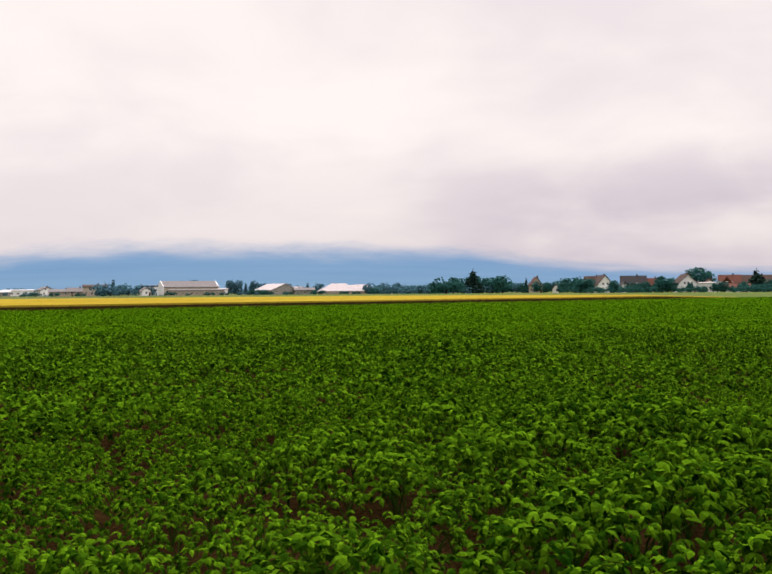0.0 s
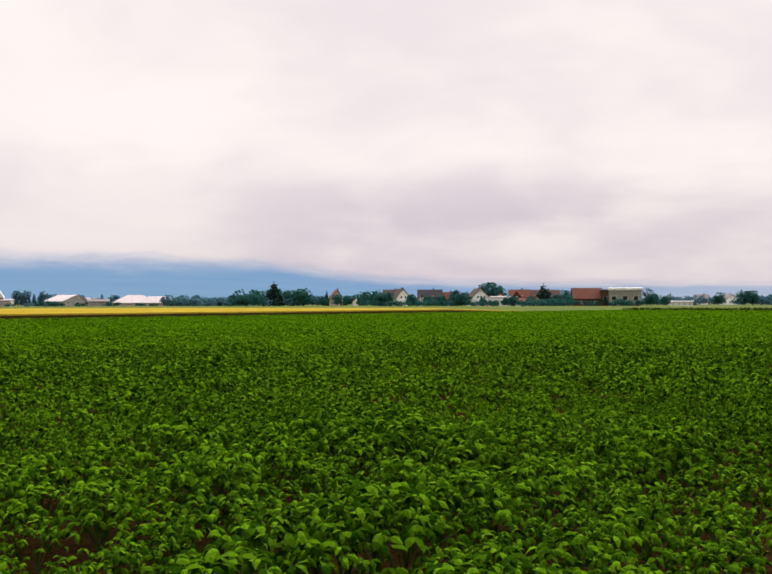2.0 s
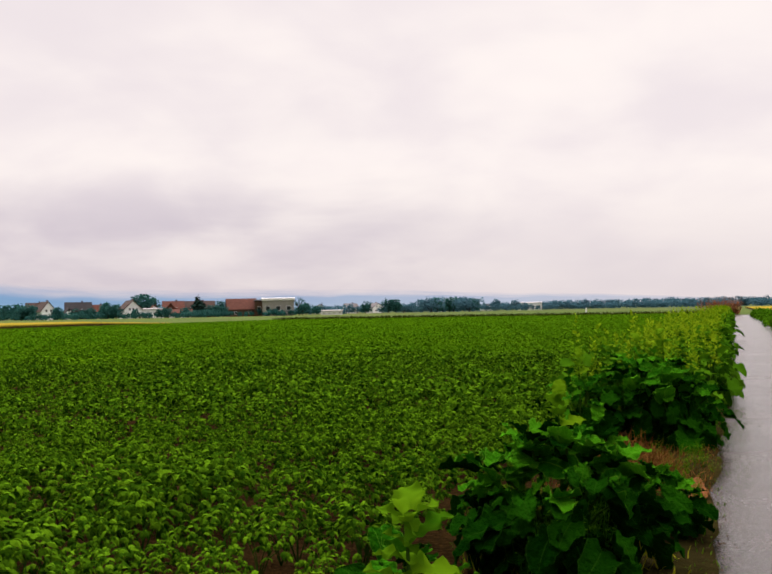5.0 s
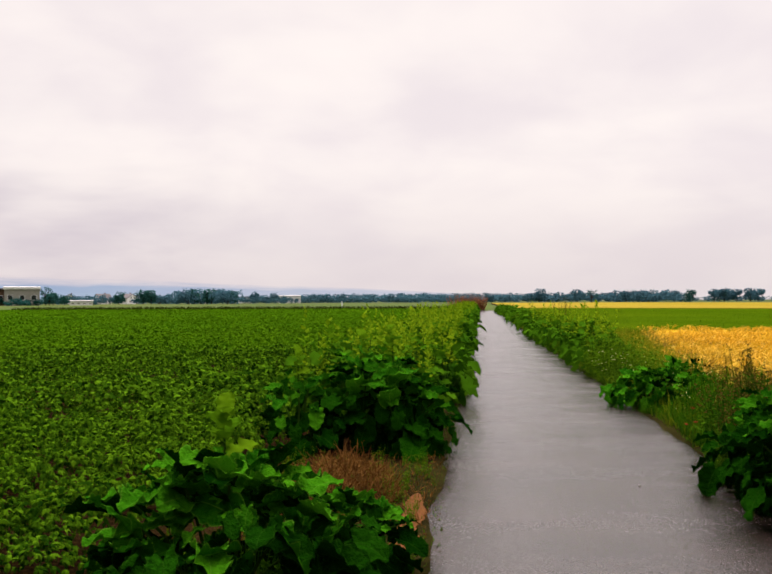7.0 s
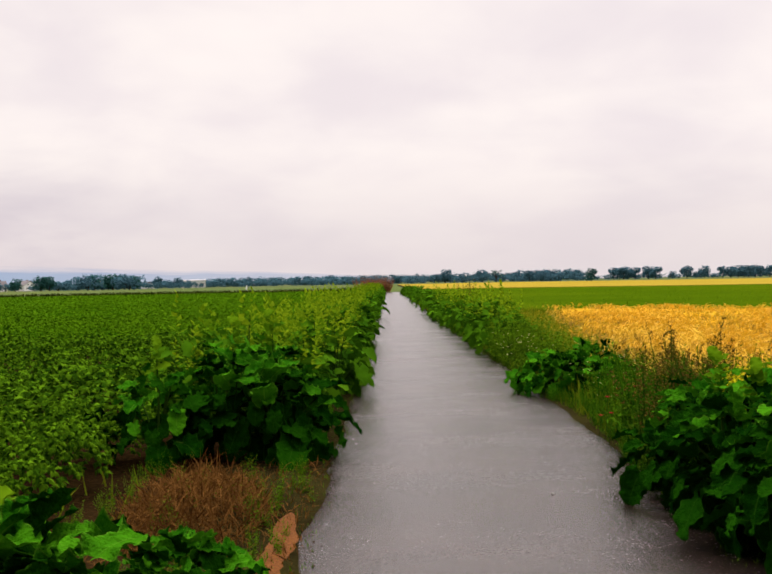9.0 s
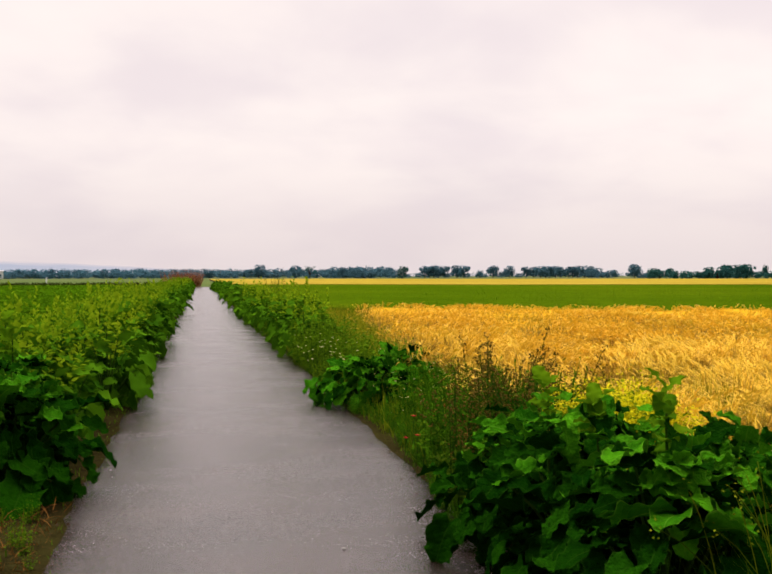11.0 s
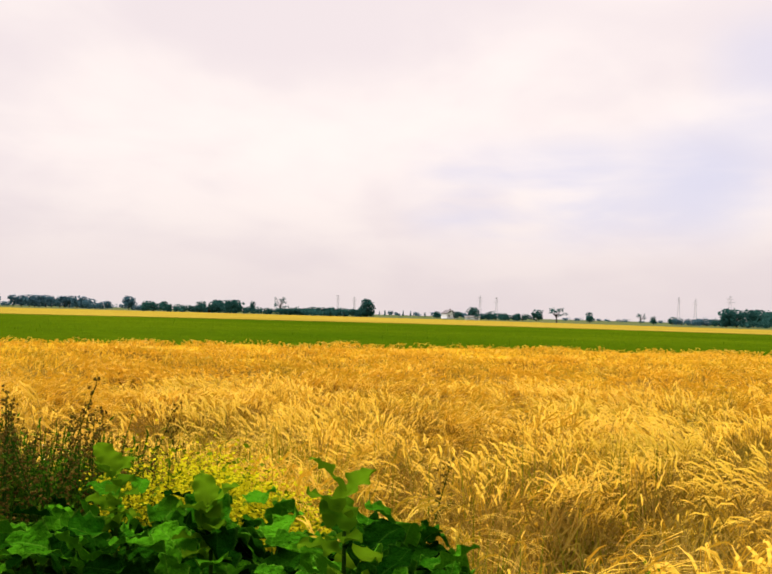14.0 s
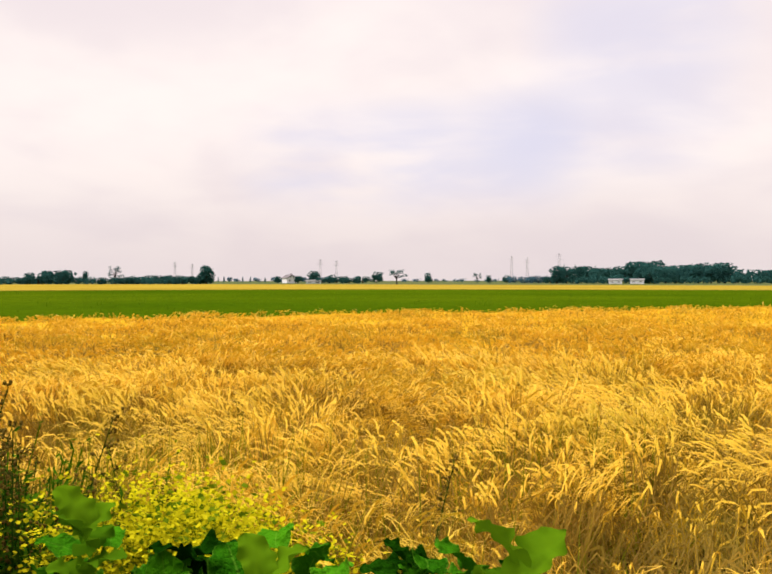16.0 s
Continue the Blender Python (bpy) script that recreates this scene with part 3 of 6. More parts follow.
def build_ridge():
    """Low mountain range far off, its crest lost in cloud."""
    azs = np.arange(96, -6, -0.5)
    crest = np.interp(azs[::-1], [-6, 0, 8, 19, 31, 36, 40, 45, 53, 62, 69, 73, 80, 96], [0.1, 0.5, 0.95, 1.4, 1.6, 1.85, 2.25, 2.9, 3.6, 3.8, 3.4, 3.0, 3.2, 3.0])[::-1]
    me_v, uvs, rows = [], [], 9
    for i, (a, e) in enumerate(zip(azs, crest)):
        h = 4400 * math.tan(radians(e)) * (1 + 0.10 * noise.noise((a * 0.12, 0, 3)) + 0.05 * noise.noise((a * 0.5, 0, 3)))
        for j in range(rows):
            s = j / (rows - 1)
            r = 3900 + 600 * s + 60 * noise.noise((a * 0.3, s * 3, 0))
            me_v.append((-r * math.sin(radians(a)), r * math.cos(radians(a)), h * s - 3))
            uvs.append((i / len(azs), s))
    f = [(i * rows + j, (i + 1) * rows + j, (i + 1) * rows + j + 1, i * rows + j + 1) for i in range(len(azs) - 1) for j in range(rows - 1)]
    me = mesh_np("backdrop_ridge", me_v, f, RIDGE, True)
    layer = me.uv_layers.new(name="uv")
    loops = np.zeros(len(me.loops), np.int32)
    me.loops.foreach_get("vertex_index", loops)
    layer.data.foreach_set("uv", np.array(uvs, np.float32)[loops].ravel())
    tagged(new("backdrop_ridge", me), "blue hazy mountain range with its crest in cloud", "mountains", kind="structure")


build_ridge()

# ---- trees ----


def crown_pair(lobes, count, leaf, seed, flat=0.5):
    """Leaf clumps strewn through the shells of a few lobes."""
    g = np.random.default_rng(seed)
    lobes = np.asarray(lobes, float)
    w = (lobes[:, 3] ** 2) * 1.0
    pick = g.choice(len(lobes), count, p=w / w.sum())
    d = g.normal(size=(count, 3))
    d /= np.linalg.norm(d, axis=1, keepdims=True)
    d[:, 2] = np.where(d[:, 2] < -0.75, -d[:, 2], d[:, 2])
    r = g.uniform(0.6, 1.0, count) ** 0.6
    c = lobes[pick]
    pos = c[:, :3] + d * (c[:, 3] * r)[:, None] * np.stack([np.ones(count), np.ones(count), c[:, 4]], 1)
    yaw = np.arctan2(d[:, 1], d[:, 0]) - np.pi / 2 + g.normal(0, 0.5, count)
    pitch = np.arcsin(np.clip(d[:, 2], -1, 1)) - np.pi / 2 + g.normal(0.1, 0.35, count)
    return strew(*LEAF2, pos, turns(yaw, pitch, g.normal(0, 0.45, count)), g.uniform(0.7, 1.4, count) * leaf)


def make_tree(kind, seed):
    """A tree one unit high: a tapered trunk with limbs, and a crown of many leaf clumps."""
    g = np.random.default_rng(seed)
    root = new("tree")
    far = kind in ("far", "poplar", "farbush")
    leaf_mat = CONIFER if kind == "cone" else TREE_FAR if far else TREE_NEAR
    wood = []
    if kind == "cone":
        lobes = [(0, 0, 0.12 + 0.8 * k / 9, 0.30 * (1 - k / 9.6), 0.5) for k in range(9)]
        wood.append(tube([(0, 0, -0.02), (0, 0, 0.95)], 0.025, 0.006))
        pair = crown_pair(lobes, 620, 0.10, seed)
    elif kind == "poplar":
        lobes = [(g.normal(0, 0.01), g.normal(0, 0.01), 0.2 + 0.7 * k / 5, 0.11 + 0.03 * math.sin(k), 1.2) for k in range(6)]
        wood.append(tube([(0, 0, -0.02), (0, 0, 0.9)], 0.02, 0.006))
        pair = crown_pair(lobes, 400, 0.09, seed)
    elif kind in ("bush", "farbush"):
        lobes = [(g.uniform(-0.75, 0.75), g.uniform(-0.3, 0.3), g.uniform(0.26, 0.6), g.uniform(0.26, 0.40), 1.0) for _ in range(9)]
        wood.append(tube([(0, 0, -0.02), (0.05, 0, 0.4)], 0.05, 0.02))
        for _ in range(4):
            wood.append(tube([(0, 0, 0.02), (g.uniform(-0.5, 0.5), g.uniform(-0.2, 0.2), 0.45)], 0.03, 0.01))
        pair = crown_pair(lobes, 600, 0.145, seed)
    elif kind == "sparse":
        lobes = []
        wood.append(tube([(0, 0, -0.02), (0.02, 0, 0.5)], 0.035, 0.02))
        for k in range(11):
            a, e = k * 2.4, g.uniform(0.5, 0.95)
            tip = (0.42 * math.cos(a) * g.uniform(0.5, 1), 0.42 * math.sin(a) * g.uniform(0.5, 1), e)
            wood.append(tube(arc((0.02, 0, 0.3 + 0.2 * g.random()), tip, 0.05), 0.018, 0.004, 4))
            lobes.append((*tip, g.uniform(0.08, 0.14), 0.8))
        pair = crown_pair(lobes, 330, 0.055, seed)
    else:
        lobes = [(0, 0, 0.66, 0.30, 1.0), (0, 0, 0.36, 0.32, 1.0)]
        for k in range(10):
            a = k * 2.4 + g.uniform(-0.4, 0.4)
            lobes.append((0.26 * math.cos(a), 0.26 * math.sin(a), g.uniform(0.24, 0.78), g.uniform(0.15, 0.24), 0.9))
        wood.append(tube([(0, 0, -0.02), (0.01, 0, 0.25), (0.02, 0.01, 0.6)], 0.035, 0.015))
        for k in range(5):
            a = k * 1.3
            wood.append(tube(arc((0.01, 0, 0.22 + 0.04 * k), (0.25 * math.cos(a), 0.25 * math.sin(a), 0.5 + 0.06 * k), 0.03), 0.016, 0.005, 4))
        pair = crown_pair(lobes, 600, 0.108, seed)
    part("trunk", mesh_np("trunk", *joined(wood), BARK), root)
    part("crown", mesh_np("crown", *pair, leaf_mat), root)
    words = {
        "near": ("round-crowned dark green broadleaf tree", "tree"), "far": ("distant haze-blued broadleaf tree", "tree"),
        "bush": ("broad dark green field bush", "bush"), "farbush": ("distant haze-blued thicket", "bush"), "cone": ("tall dark conifer with a pointed crown", "tree"),
        "poplar": ("slim upright distant poplar", "tree"), "sparse": ("thin-crowned tree with open branches", "tree"),
    }
    return tagged(root, words[kind][0] + " at the field's far edge", words[kind][1], "trees on the horizon")


MODELS = {k: [make_tree(k, 40 + 7 * n + len(k)) for n in range(m)] for k, m in (("near", 4), ("far", 5), ("bush", 3), ("farbush", 3), ("cone", 2), ("poplar", 1), ("sparse", 1))}
USED = set()
EYES = {"a": (-1.3, -4.9), "b": (-1.14, -3.5), "c": (-0.8, -1.0), "d": (-0.1, 2.7), "e": (0.2, 4.7)}


def spot(az, far, eye):
    ex, ey = EYES[eye]
    return ex - far * math.sin(radians(az)), ey + far * math.cos(radians(az))


def tree(kind, az, el, far, eye, wide=1.0, n=None):
    """A tree whose top stands at elevation el, at a bearing and distance."""
    if n is None:
        n = int(rng.integers(len(MODELS[kind])))
    model = MODELS[kind][n % len(MODELS[kind])]
    x, y = spot(az, far, eye)
    h = 1.6 + far * math.tan(radians(el))
    m = pose(x, y, 0, 0, 0, float(rng.uniform(0, 360)) if "bush" not in kind else az) @ Matrix.Diagonal((h * wide, h * wide, h, 1))
    if (kind, n) not in USED:
        USED.add((kind, n))
        model.matrix_basis = m
        return model
    model_m = model.matrix_basis.copy()
    model.matrix_basis = Matrix.Identity(4)
    made = copy_thing(model, m)
    model.matrix_basis = model_m
    return made


WOODS = {}


def wood_row(kinds, az0, az1, el, far, eye, step, low=0.72):
    """A closed row of trees that cannot be told apart, gathered into one wood."""
    az, sign = az0, 1 if az1 > az0 else -1
    while (az1 - az) * sign > 0:
        kind = kinds[int(rng.integers(len(kinds)))]
        me = next(o.data for o in MODELS[kind][int(rng.integers(len(MODELS[kind])))].children if o.name.startswith("crown"))
        v = np.empty(len(me.vertices) * 3, np.float32)
        me.vertices.foreach_get("co", v)
        # every third clump, made larger
        v = v.reshape(-1, 4, 3)[::3]
        v = (v.mean(1, keepdims=True) + (v - v.mean(1, keepdims=True)) * 1.4).reshape(-1)
        f = LEAF2[1][None] + 4 * np.arange(len(v) // 12)[:, None, None]
        d = far * float(rng.uniform(0.94, 1.06))
        x, y = spot(az, d, eye)
        h, w = 1.6 + d * math.tan(radians(el * float(rng.uniform(low, 1.04)))), float(rng.uniform(0.95, 1.4))
        o = np.zeros(1)
        turn = rnd(1, 0, 6.28) if "bush" not in kind else o + radians(az)
        WOODS.setdefault(me.materials[0].name, []).append(strew(v.reshape(-1, 3), f.reshape(-1, 3), [(x, y, 0)], turns(turn, o, o), [(h * w, h * w, h)]))
        az += sign * step * float(rng.uniform(0.6, 1.4))


def tree_row(kinds, az0, az1, el, far, eye, step, low=0.72):
    """A row of trees between two bearings, uneven in height and spacing."""
    az, sign = az0, 1 if az1 > az0 else -1
    while (az1 - az) * sign > 0:
        kind = kinds[int(rng.integers(len(kinds)))]
        tree(kind, az, el * float(rng.uniform(low, 1.04)), far * float(rng.uniform(0.94, 1.06)), eye, float(rng.uniform(0.9, 1.35)))
        az += sign * step * float(rng.uniform(0.6, 1.4))


# west and the village
wood_row(["farbush", "far"], 78, 71, 0.16, 640, "a", 0.9)
tree_row(["far", "farbush"], 66.9, 64.9, 0.62, 600, "a", 0.55)
tree("poplar", 66.75, 0.78, 620, "a"), tree("poplar", 67.3, 0.5, 640, "a"), tree("poplar", 67.6, 0.55, 650, "a")
tree("far", 62.2, 0.80, 760, "a")
tree_row(["far", "farbush", "poplar"], 60.3, 58.3, 0.62, 660, "a", 0.5)
tree_row(["poplar", "far"], 58.2, 55.0, 0.52, 720, "a", 0.55)
tree_row(["farbush"], 59.6, 58.2, 0.05, 520, "a", 0.7)
tree_row(["far", "farbush"], 51.8, 47.4, 0.52, 600, "a", 0.38)
wood_row(["far", "farbush"], 51.6, 47.4, 0.34, 560, "a", 0.5)
tree_row(["bush", "near"], 47.6, 44.2, 0.92, 520, "a", 0.45, 0.85)
tree("cone", 46.02, 1.36, 530, "a", 1.6)
tree_row(["bush", "near", "farbush"], 44.3, 40.7, 0.56, 520, "a", 0.42)
tree("cone", 42.95, 0.85, 540, "a", 0.6)
tree_row(["near", "bush"], 41.4, 40.7, 0.68, 540, "a", 0.5)
tree_row(["near", "bush"], 40.3, 39.1, 0.80, 500, "b", 0.4, 0.85)
wood_row(["bush"], 39.0, 35.8, 0.22, 470, "b", 0.5)
tree("bush", 36.9, 0.48, 472, "b")
tree_row(["near", "bush"], 35.5, 34.8, 0.80, 470, "b", 0.35, 0.85)
tree("near", 33.45, 1.30, 540, "b", 1.15, 0), tree("near", 33.0, 1.05, 545, "b", 1.0, 1)
tree("cone", 30.4, 1.2, 500, "b", 1.6, 0)
tree_row(["bush"], 31.0, 28.8, 0.36, 450, "b", 0.45)
tree("near", 29.2, 0.82, 540, "b", 0.8)
tree("bush", 26.1, 0.30, 440, "b"), tree("bush", 25.7, 0.33, 440, "b"), tree("bush", 33.2, 0.1, 450, "b")
tree("sparse", 24.6, 0.84, 460, "b", 1.0), tree("near", 24.2, 0.55, 480, "b", 0.9)
wood_row(["farbush", "far"], 24.3, 20.6, 0.42, 600, "b", 0.5)
tree("near", 20.7, 0.62, 560, "b")
tree_row(["near"], 19.5, 18.9, 0.74, 560, "c", 0.4, 0.95)
tree_row(["far", "farbush"], 18.6, 17.2, 0.55, 640, "c", 0.4)
tree_row(["near", "farbush"], 17.0, 14.3, 0.78, 560, "c", 0.28, 0.85)
wood_row(["far", "farbush"], 14.2, 10.3, 0.36, 760, "c", 0.45)
tree("far", 13.2, 0.6, 640, "c"), tree("far", 12.0, 0.52, 660, "c")
for az, el, w in ((58.6, 0.18, 2.0), (58.1, 0.1, 1.6), (56.9, 0.06, 1.4), (55.1, 0.14, 1.6), (53.6, 0.05, 1.5), (52.9, 0.02, 1.4), (61.4, 0.05, 1.6), (63.6, 0.08, 1.6)):
    tree("bush", az, el, 540, "a", w)
wood_row(["farbush", "far"], 20.0, 10.3, 0.26, 640, "c", 0.4, 0.6)
for az, el, w in ((70.9, 0.12, 1.3), (69.9, 0.10, 1.2), (68.55, 0.02, 1.7), (67.25, -0.02, 1.5), (71.5, 0.0, 1.6), (60.6, 0.02, 1.5), (62.6, -0.04, 1.6)):
    tree("bush", az, el, 545, "a", w)
tree_row(["far", "farbush"], 73.5, 68.5, 0.34, 760, "a", 0.5, 0.6)
wood_row(["farbush", "far"], 66.0, 47.0, 0.32, 800, "a", 0.45, 0.5)
for az, el, w in ((60.15, 0.78, 0.75), (59.75, 0.76, 0.7), (58.85, 0.74, 0.8)):
    tree("far", az, el, 640, "a", w)
wood_row(["bush", "farbush"], 51.4, 44.6, 0.42, 548, "a", 0.36, 0.6)
# hedges and garden bushes along the foot of the village
wood_row(["bush", "farbush"], 72, 58, -0.12, 560, "a", 1.3, 0.5)
wood_row(["bush"], 58, 47, -0.14, 540, "a", 0.9, 0.5)
wood_row(["bush", "near"], 41, 24.5, 0.24, 440, "b", 0.4, 0.25)
for az, el in ((38.1, 0.55), (36.3, 0.5), (35.4, 0.6), (32.45, 0.5), (29.7, 0.55), (28.95, 0.45), (31.1, 0.42), (40.0, 0.6), (39.6, 0.72), (36.7, 0.4), (34.95, 0.66), (33.9, 0.35), (32.1, 0.38), (29.3, 0.5), (26.9, 0.3), (24.4, 0.48), (23.6, 0.4)):
    tree("near", az, el, 446, "b", 1.1)
wood_row(["near", "bush"], 41, 24, 0.52, 545, "b", 0.5, 0.6)
wood_row(["farbush", "far"], 64, 52, 0.28, 780, "a", 0.6, 0.5)
wood_row(["farbush", "far"], 44, 11, 0.36, 760, "b", 0.5, 0.6)
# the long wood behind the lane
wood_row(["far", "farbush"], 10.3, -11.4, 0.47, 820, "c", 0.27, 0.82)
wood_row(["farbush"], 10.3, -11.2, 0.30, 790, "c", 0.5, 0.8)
tree("far", -3.4, 0.72, 780, "c"), tree("far", -5.6, 0.68, 790, "c"), tree("sparse", -6.4, 0.58, 420, "c"), tree("near", -11.8, 0.60, 430, "c")
tree_row(["far", "farbush"], -8.0, -11.2, 0.60, 800, "c", 0.5, 0.9)
tree_row(["far"], -13.1, -14.4, 0.64, 760, "d", 0.35, 0.95)
tree_row(["far"], -15.0, -15.9, 0.66, 760, "d", 0.4, 0.95)
tree("far", -17.1, 0.67, 740, "d"), tree("far", -18.05, 0.62, 740, "d"), tree("far", -16.3, 0.35, 700, "d"), tree("far", -17.6, 0.3, 760, "d")
tree_row(["far"], -19.0, -22.9, 0.60, 780, "d", 0.32, 0.88)
wood_row(["farbush"], -12.2, -25.8, 0.2, 900, "d", 0.6, 0.7)
tree_row(["farbush"], -22.8, -23.6, 0.47, 760, "d", 0.4)
tree("far", -25.15, 0.72, 620, "d"), tree("far", -24.0, 0.36, 700, "d"), tree("farbush", -25.6, 0.35, 640, "d")
# nearer field hedges to the east
tree_row(["bush", "near"], -26.2, -28.1, 0.48, 470, "d", 0.45)
wood_row(["bush"], -28.2, -38.9, 0.32, 460, "d", 0.5)
tree_row(["near", "bush"], -29.6, -31.6, 0.66, 460, "d", 0.45, 0.9)
tree("sparse", -33.7, 0.84, 455, "d", 0.8), tree("near", -32.1, 0.62, 470, "d", 0.5)
tree_row(["bush", "near"], -34.3, -38.6, 0.43, 455, "d", 0.45)
tree("near", -38.9, 0.95, 430, "e", 1.0, 2), tree("bush", -38.9, 0.42, 430, "e", 0.7)
wood_row(["far", "poplar", "farbush"], -39.6, -47.0, 0.26, 1000, "e", 0.4, 0.6)
tree("near", -43.0, 0.30, 560, "e", 1.1), tree("near", -44.2, 0.33, 560, "e", 1.3), tree("near", -45.1, 0.64, 560, "e", 1.1)
tree_row(["bush", "near"], -45.6, -48.2, 0.38, 560, "e", 0.45)
tree("near", -48.8, 0.58, 540, "e", 1.2), tree("sparse", -50.0, 0.65, 400, "e", 1.5), tree("near", -51.85, 0.50, 520, "e", 0.9)
wood_row(["farbush"], -50.5, -60, 0.12, 1100, "e", 0.6)
tree("sparse", -54.7, 0.44, 560, "e"), tree("near", -55.4, 0.34, 520, "e", 0.9), tree("near", -56.4, 0.34, 600, "e", 1.2)
tree_row(["bush", "farbush"], -56.9, -59.3, 0.30, 560, "e", 0.4)
tree_row(["near"], -59.3, -60.7, 0.90, 470, "e", 0.5, 0.92)
tree_row(["near", "bush"], -60.7, -63.3, 0.88, 520, "e", 0.45, 0.85)
tree_row(["near"], -63.6, -65.0, 1.15, 500, "e", 0.4, 0.9)
tree_row(["near", "bush"], -64.8, -68.8, 1.02, 500, "e", 0.4, 0.85)
wood_row(["near", "bush"], -68.6, -76, 0.72, 500, "e", 0.5, 0.85)
wood_row(["bush"], -59.5, -76, 0.35, 470, "e", 0.6, 0.7)
for name, pairs in WOODS.items():
    stuff("woods", *joined(pairs), bpy.data.materials[name], "distant closed wood and thickets along the horizon", "woods")
for ks in MODELS.values():
    for n, ob in enumerate(ks):
        if ob.matrix_basis == Matrix.Identity(4):
            for o in (*ob.children_recursive, ob):
                bpy.data.objects.remove(o)

# ---- buildings ----


def box(bm, x0, x1, y0, y1, z0, z1):
    p = [bm.verts.new((x, y, z)) for z in (z0, z1) for x, y in ((x0, y0), (x1, y0), (x1, y1), (x0, y1))]
    for q in ((3, 2, 1, 0), (4, 5, 6, 7), (0, 1, 5, 4), (1, 2, 6, 5), (2, 3, 7, 6), (3, 0, 4, 7)):
        bm.faces.new([p[i] for i in q])


def box_part(name, dims, mat, parent, label=""):
    bm = bmesh.new()
    box(bm, *dims)
    return part_bm(name, bm, mat, parent, label)


def window_part(house, x, y, z, w, h, front=True):
    """A pane in a raised frame on a wall."""
    win = box_part("window", (x - w / 2, x + w / 2, y - 0.08, y + 0.05, z, z + h), RENDER_W, house)
    box_part("pane", (x - w / 2 + 0.1, x + w / 2 - 0.1, y - 0.11, y - 0.05, z + 0.1, z + h - 0.1), PANE, win)


def house(az, far, eye, w, d, eave, ridge, wall, roof, turn=0.0, gable=True, windows=2, chimney=True, label="", category="house"):
    """A gabled house; with gable its gable end faces the fields, else its roof slope does."""
    x, y = spot(az, far, eye)
    root = new("house")
    over = 0.5
    hw, hd = w / 2, d / 2
    bm = bmesh.new()
    if gable:
        prof = [(-hw, 0), (hw, 0), (hw, eave), (0, ridge - 0.15), (-hw, eave)]
        ends = [[bm.verts.new((px, s, pz)) for px, pz in prof] for s in (-hd, hd)]
    else:
        prof = [(-hd, 0), (hd, 0), (hd, eave), (0, ridge - 0.15), (-hd, eave)]
        ends = [[bm.verts.new((s, py, pz)) for py, pz in prof] for s in (-hw, hw)]
    bm.faces.new(ends[0]), bm.faces.new(ends[1])
    for i in range(5):
        j = (i + 1) % 5
        bm.faces.new((ends[0][i], ends[0][j], ends[1][j], ends[1][i]))
    part_bm("wall", bm, wall, root)
    bm = bmesh.new()
    half, run = (hw, hd) if gable else (hd, hw)
    slope = (ridge - eave) / half
    for s in (-1, 1):
        q = []
        for t in (-run - over, run + over):
            for a, b in ((0, ridge), (s * (half + over), eave - slope * over)):
                for dz in (0, 0.25):
                    q.append(bm.verts.new((a, t, b + dz) if gable else (t, a, b + dz)))
        for n in ((0, 2, 3, 1), (4, 5, 7, 6), (0, 1, 5, 4), (2, 6, 7, 3), (1, 3, 7, 5), (0, 4, 6, 2)):
            bm.faces.new([q[i] for i in n])
    part_bm("roof", bm, roof, root)
    if chimney:
        box_part("chimney", (hw * 0.3 - 0.35, hw * 0.3 + 0.35, -0.35, 0.35, ridge - 1.6, ridge + 0.9), BRICKY, root)
    for k in range(windows):
        wx = (k - (windows - 1) / 2) * w / max(windows, 1)
        window_part(root, wx, -hd, 1.0, 1.1, 1.4)
        if eave > 4.2 or gable:
            window_part(root, wx * 0.6, -hd, 3.7, 1.0, 1.2)
    box_part("door", (hw * 0.75 - 0.5, hw * 0.75 + 0.5, -hd - 0.06, -hd + 0.05, 0, 2.05), BRICKY, root)
    root.matrix_basis = pose(x, y, 0, 0, 0, az + turn)
    return tagged(root, label, category, "village buildings")


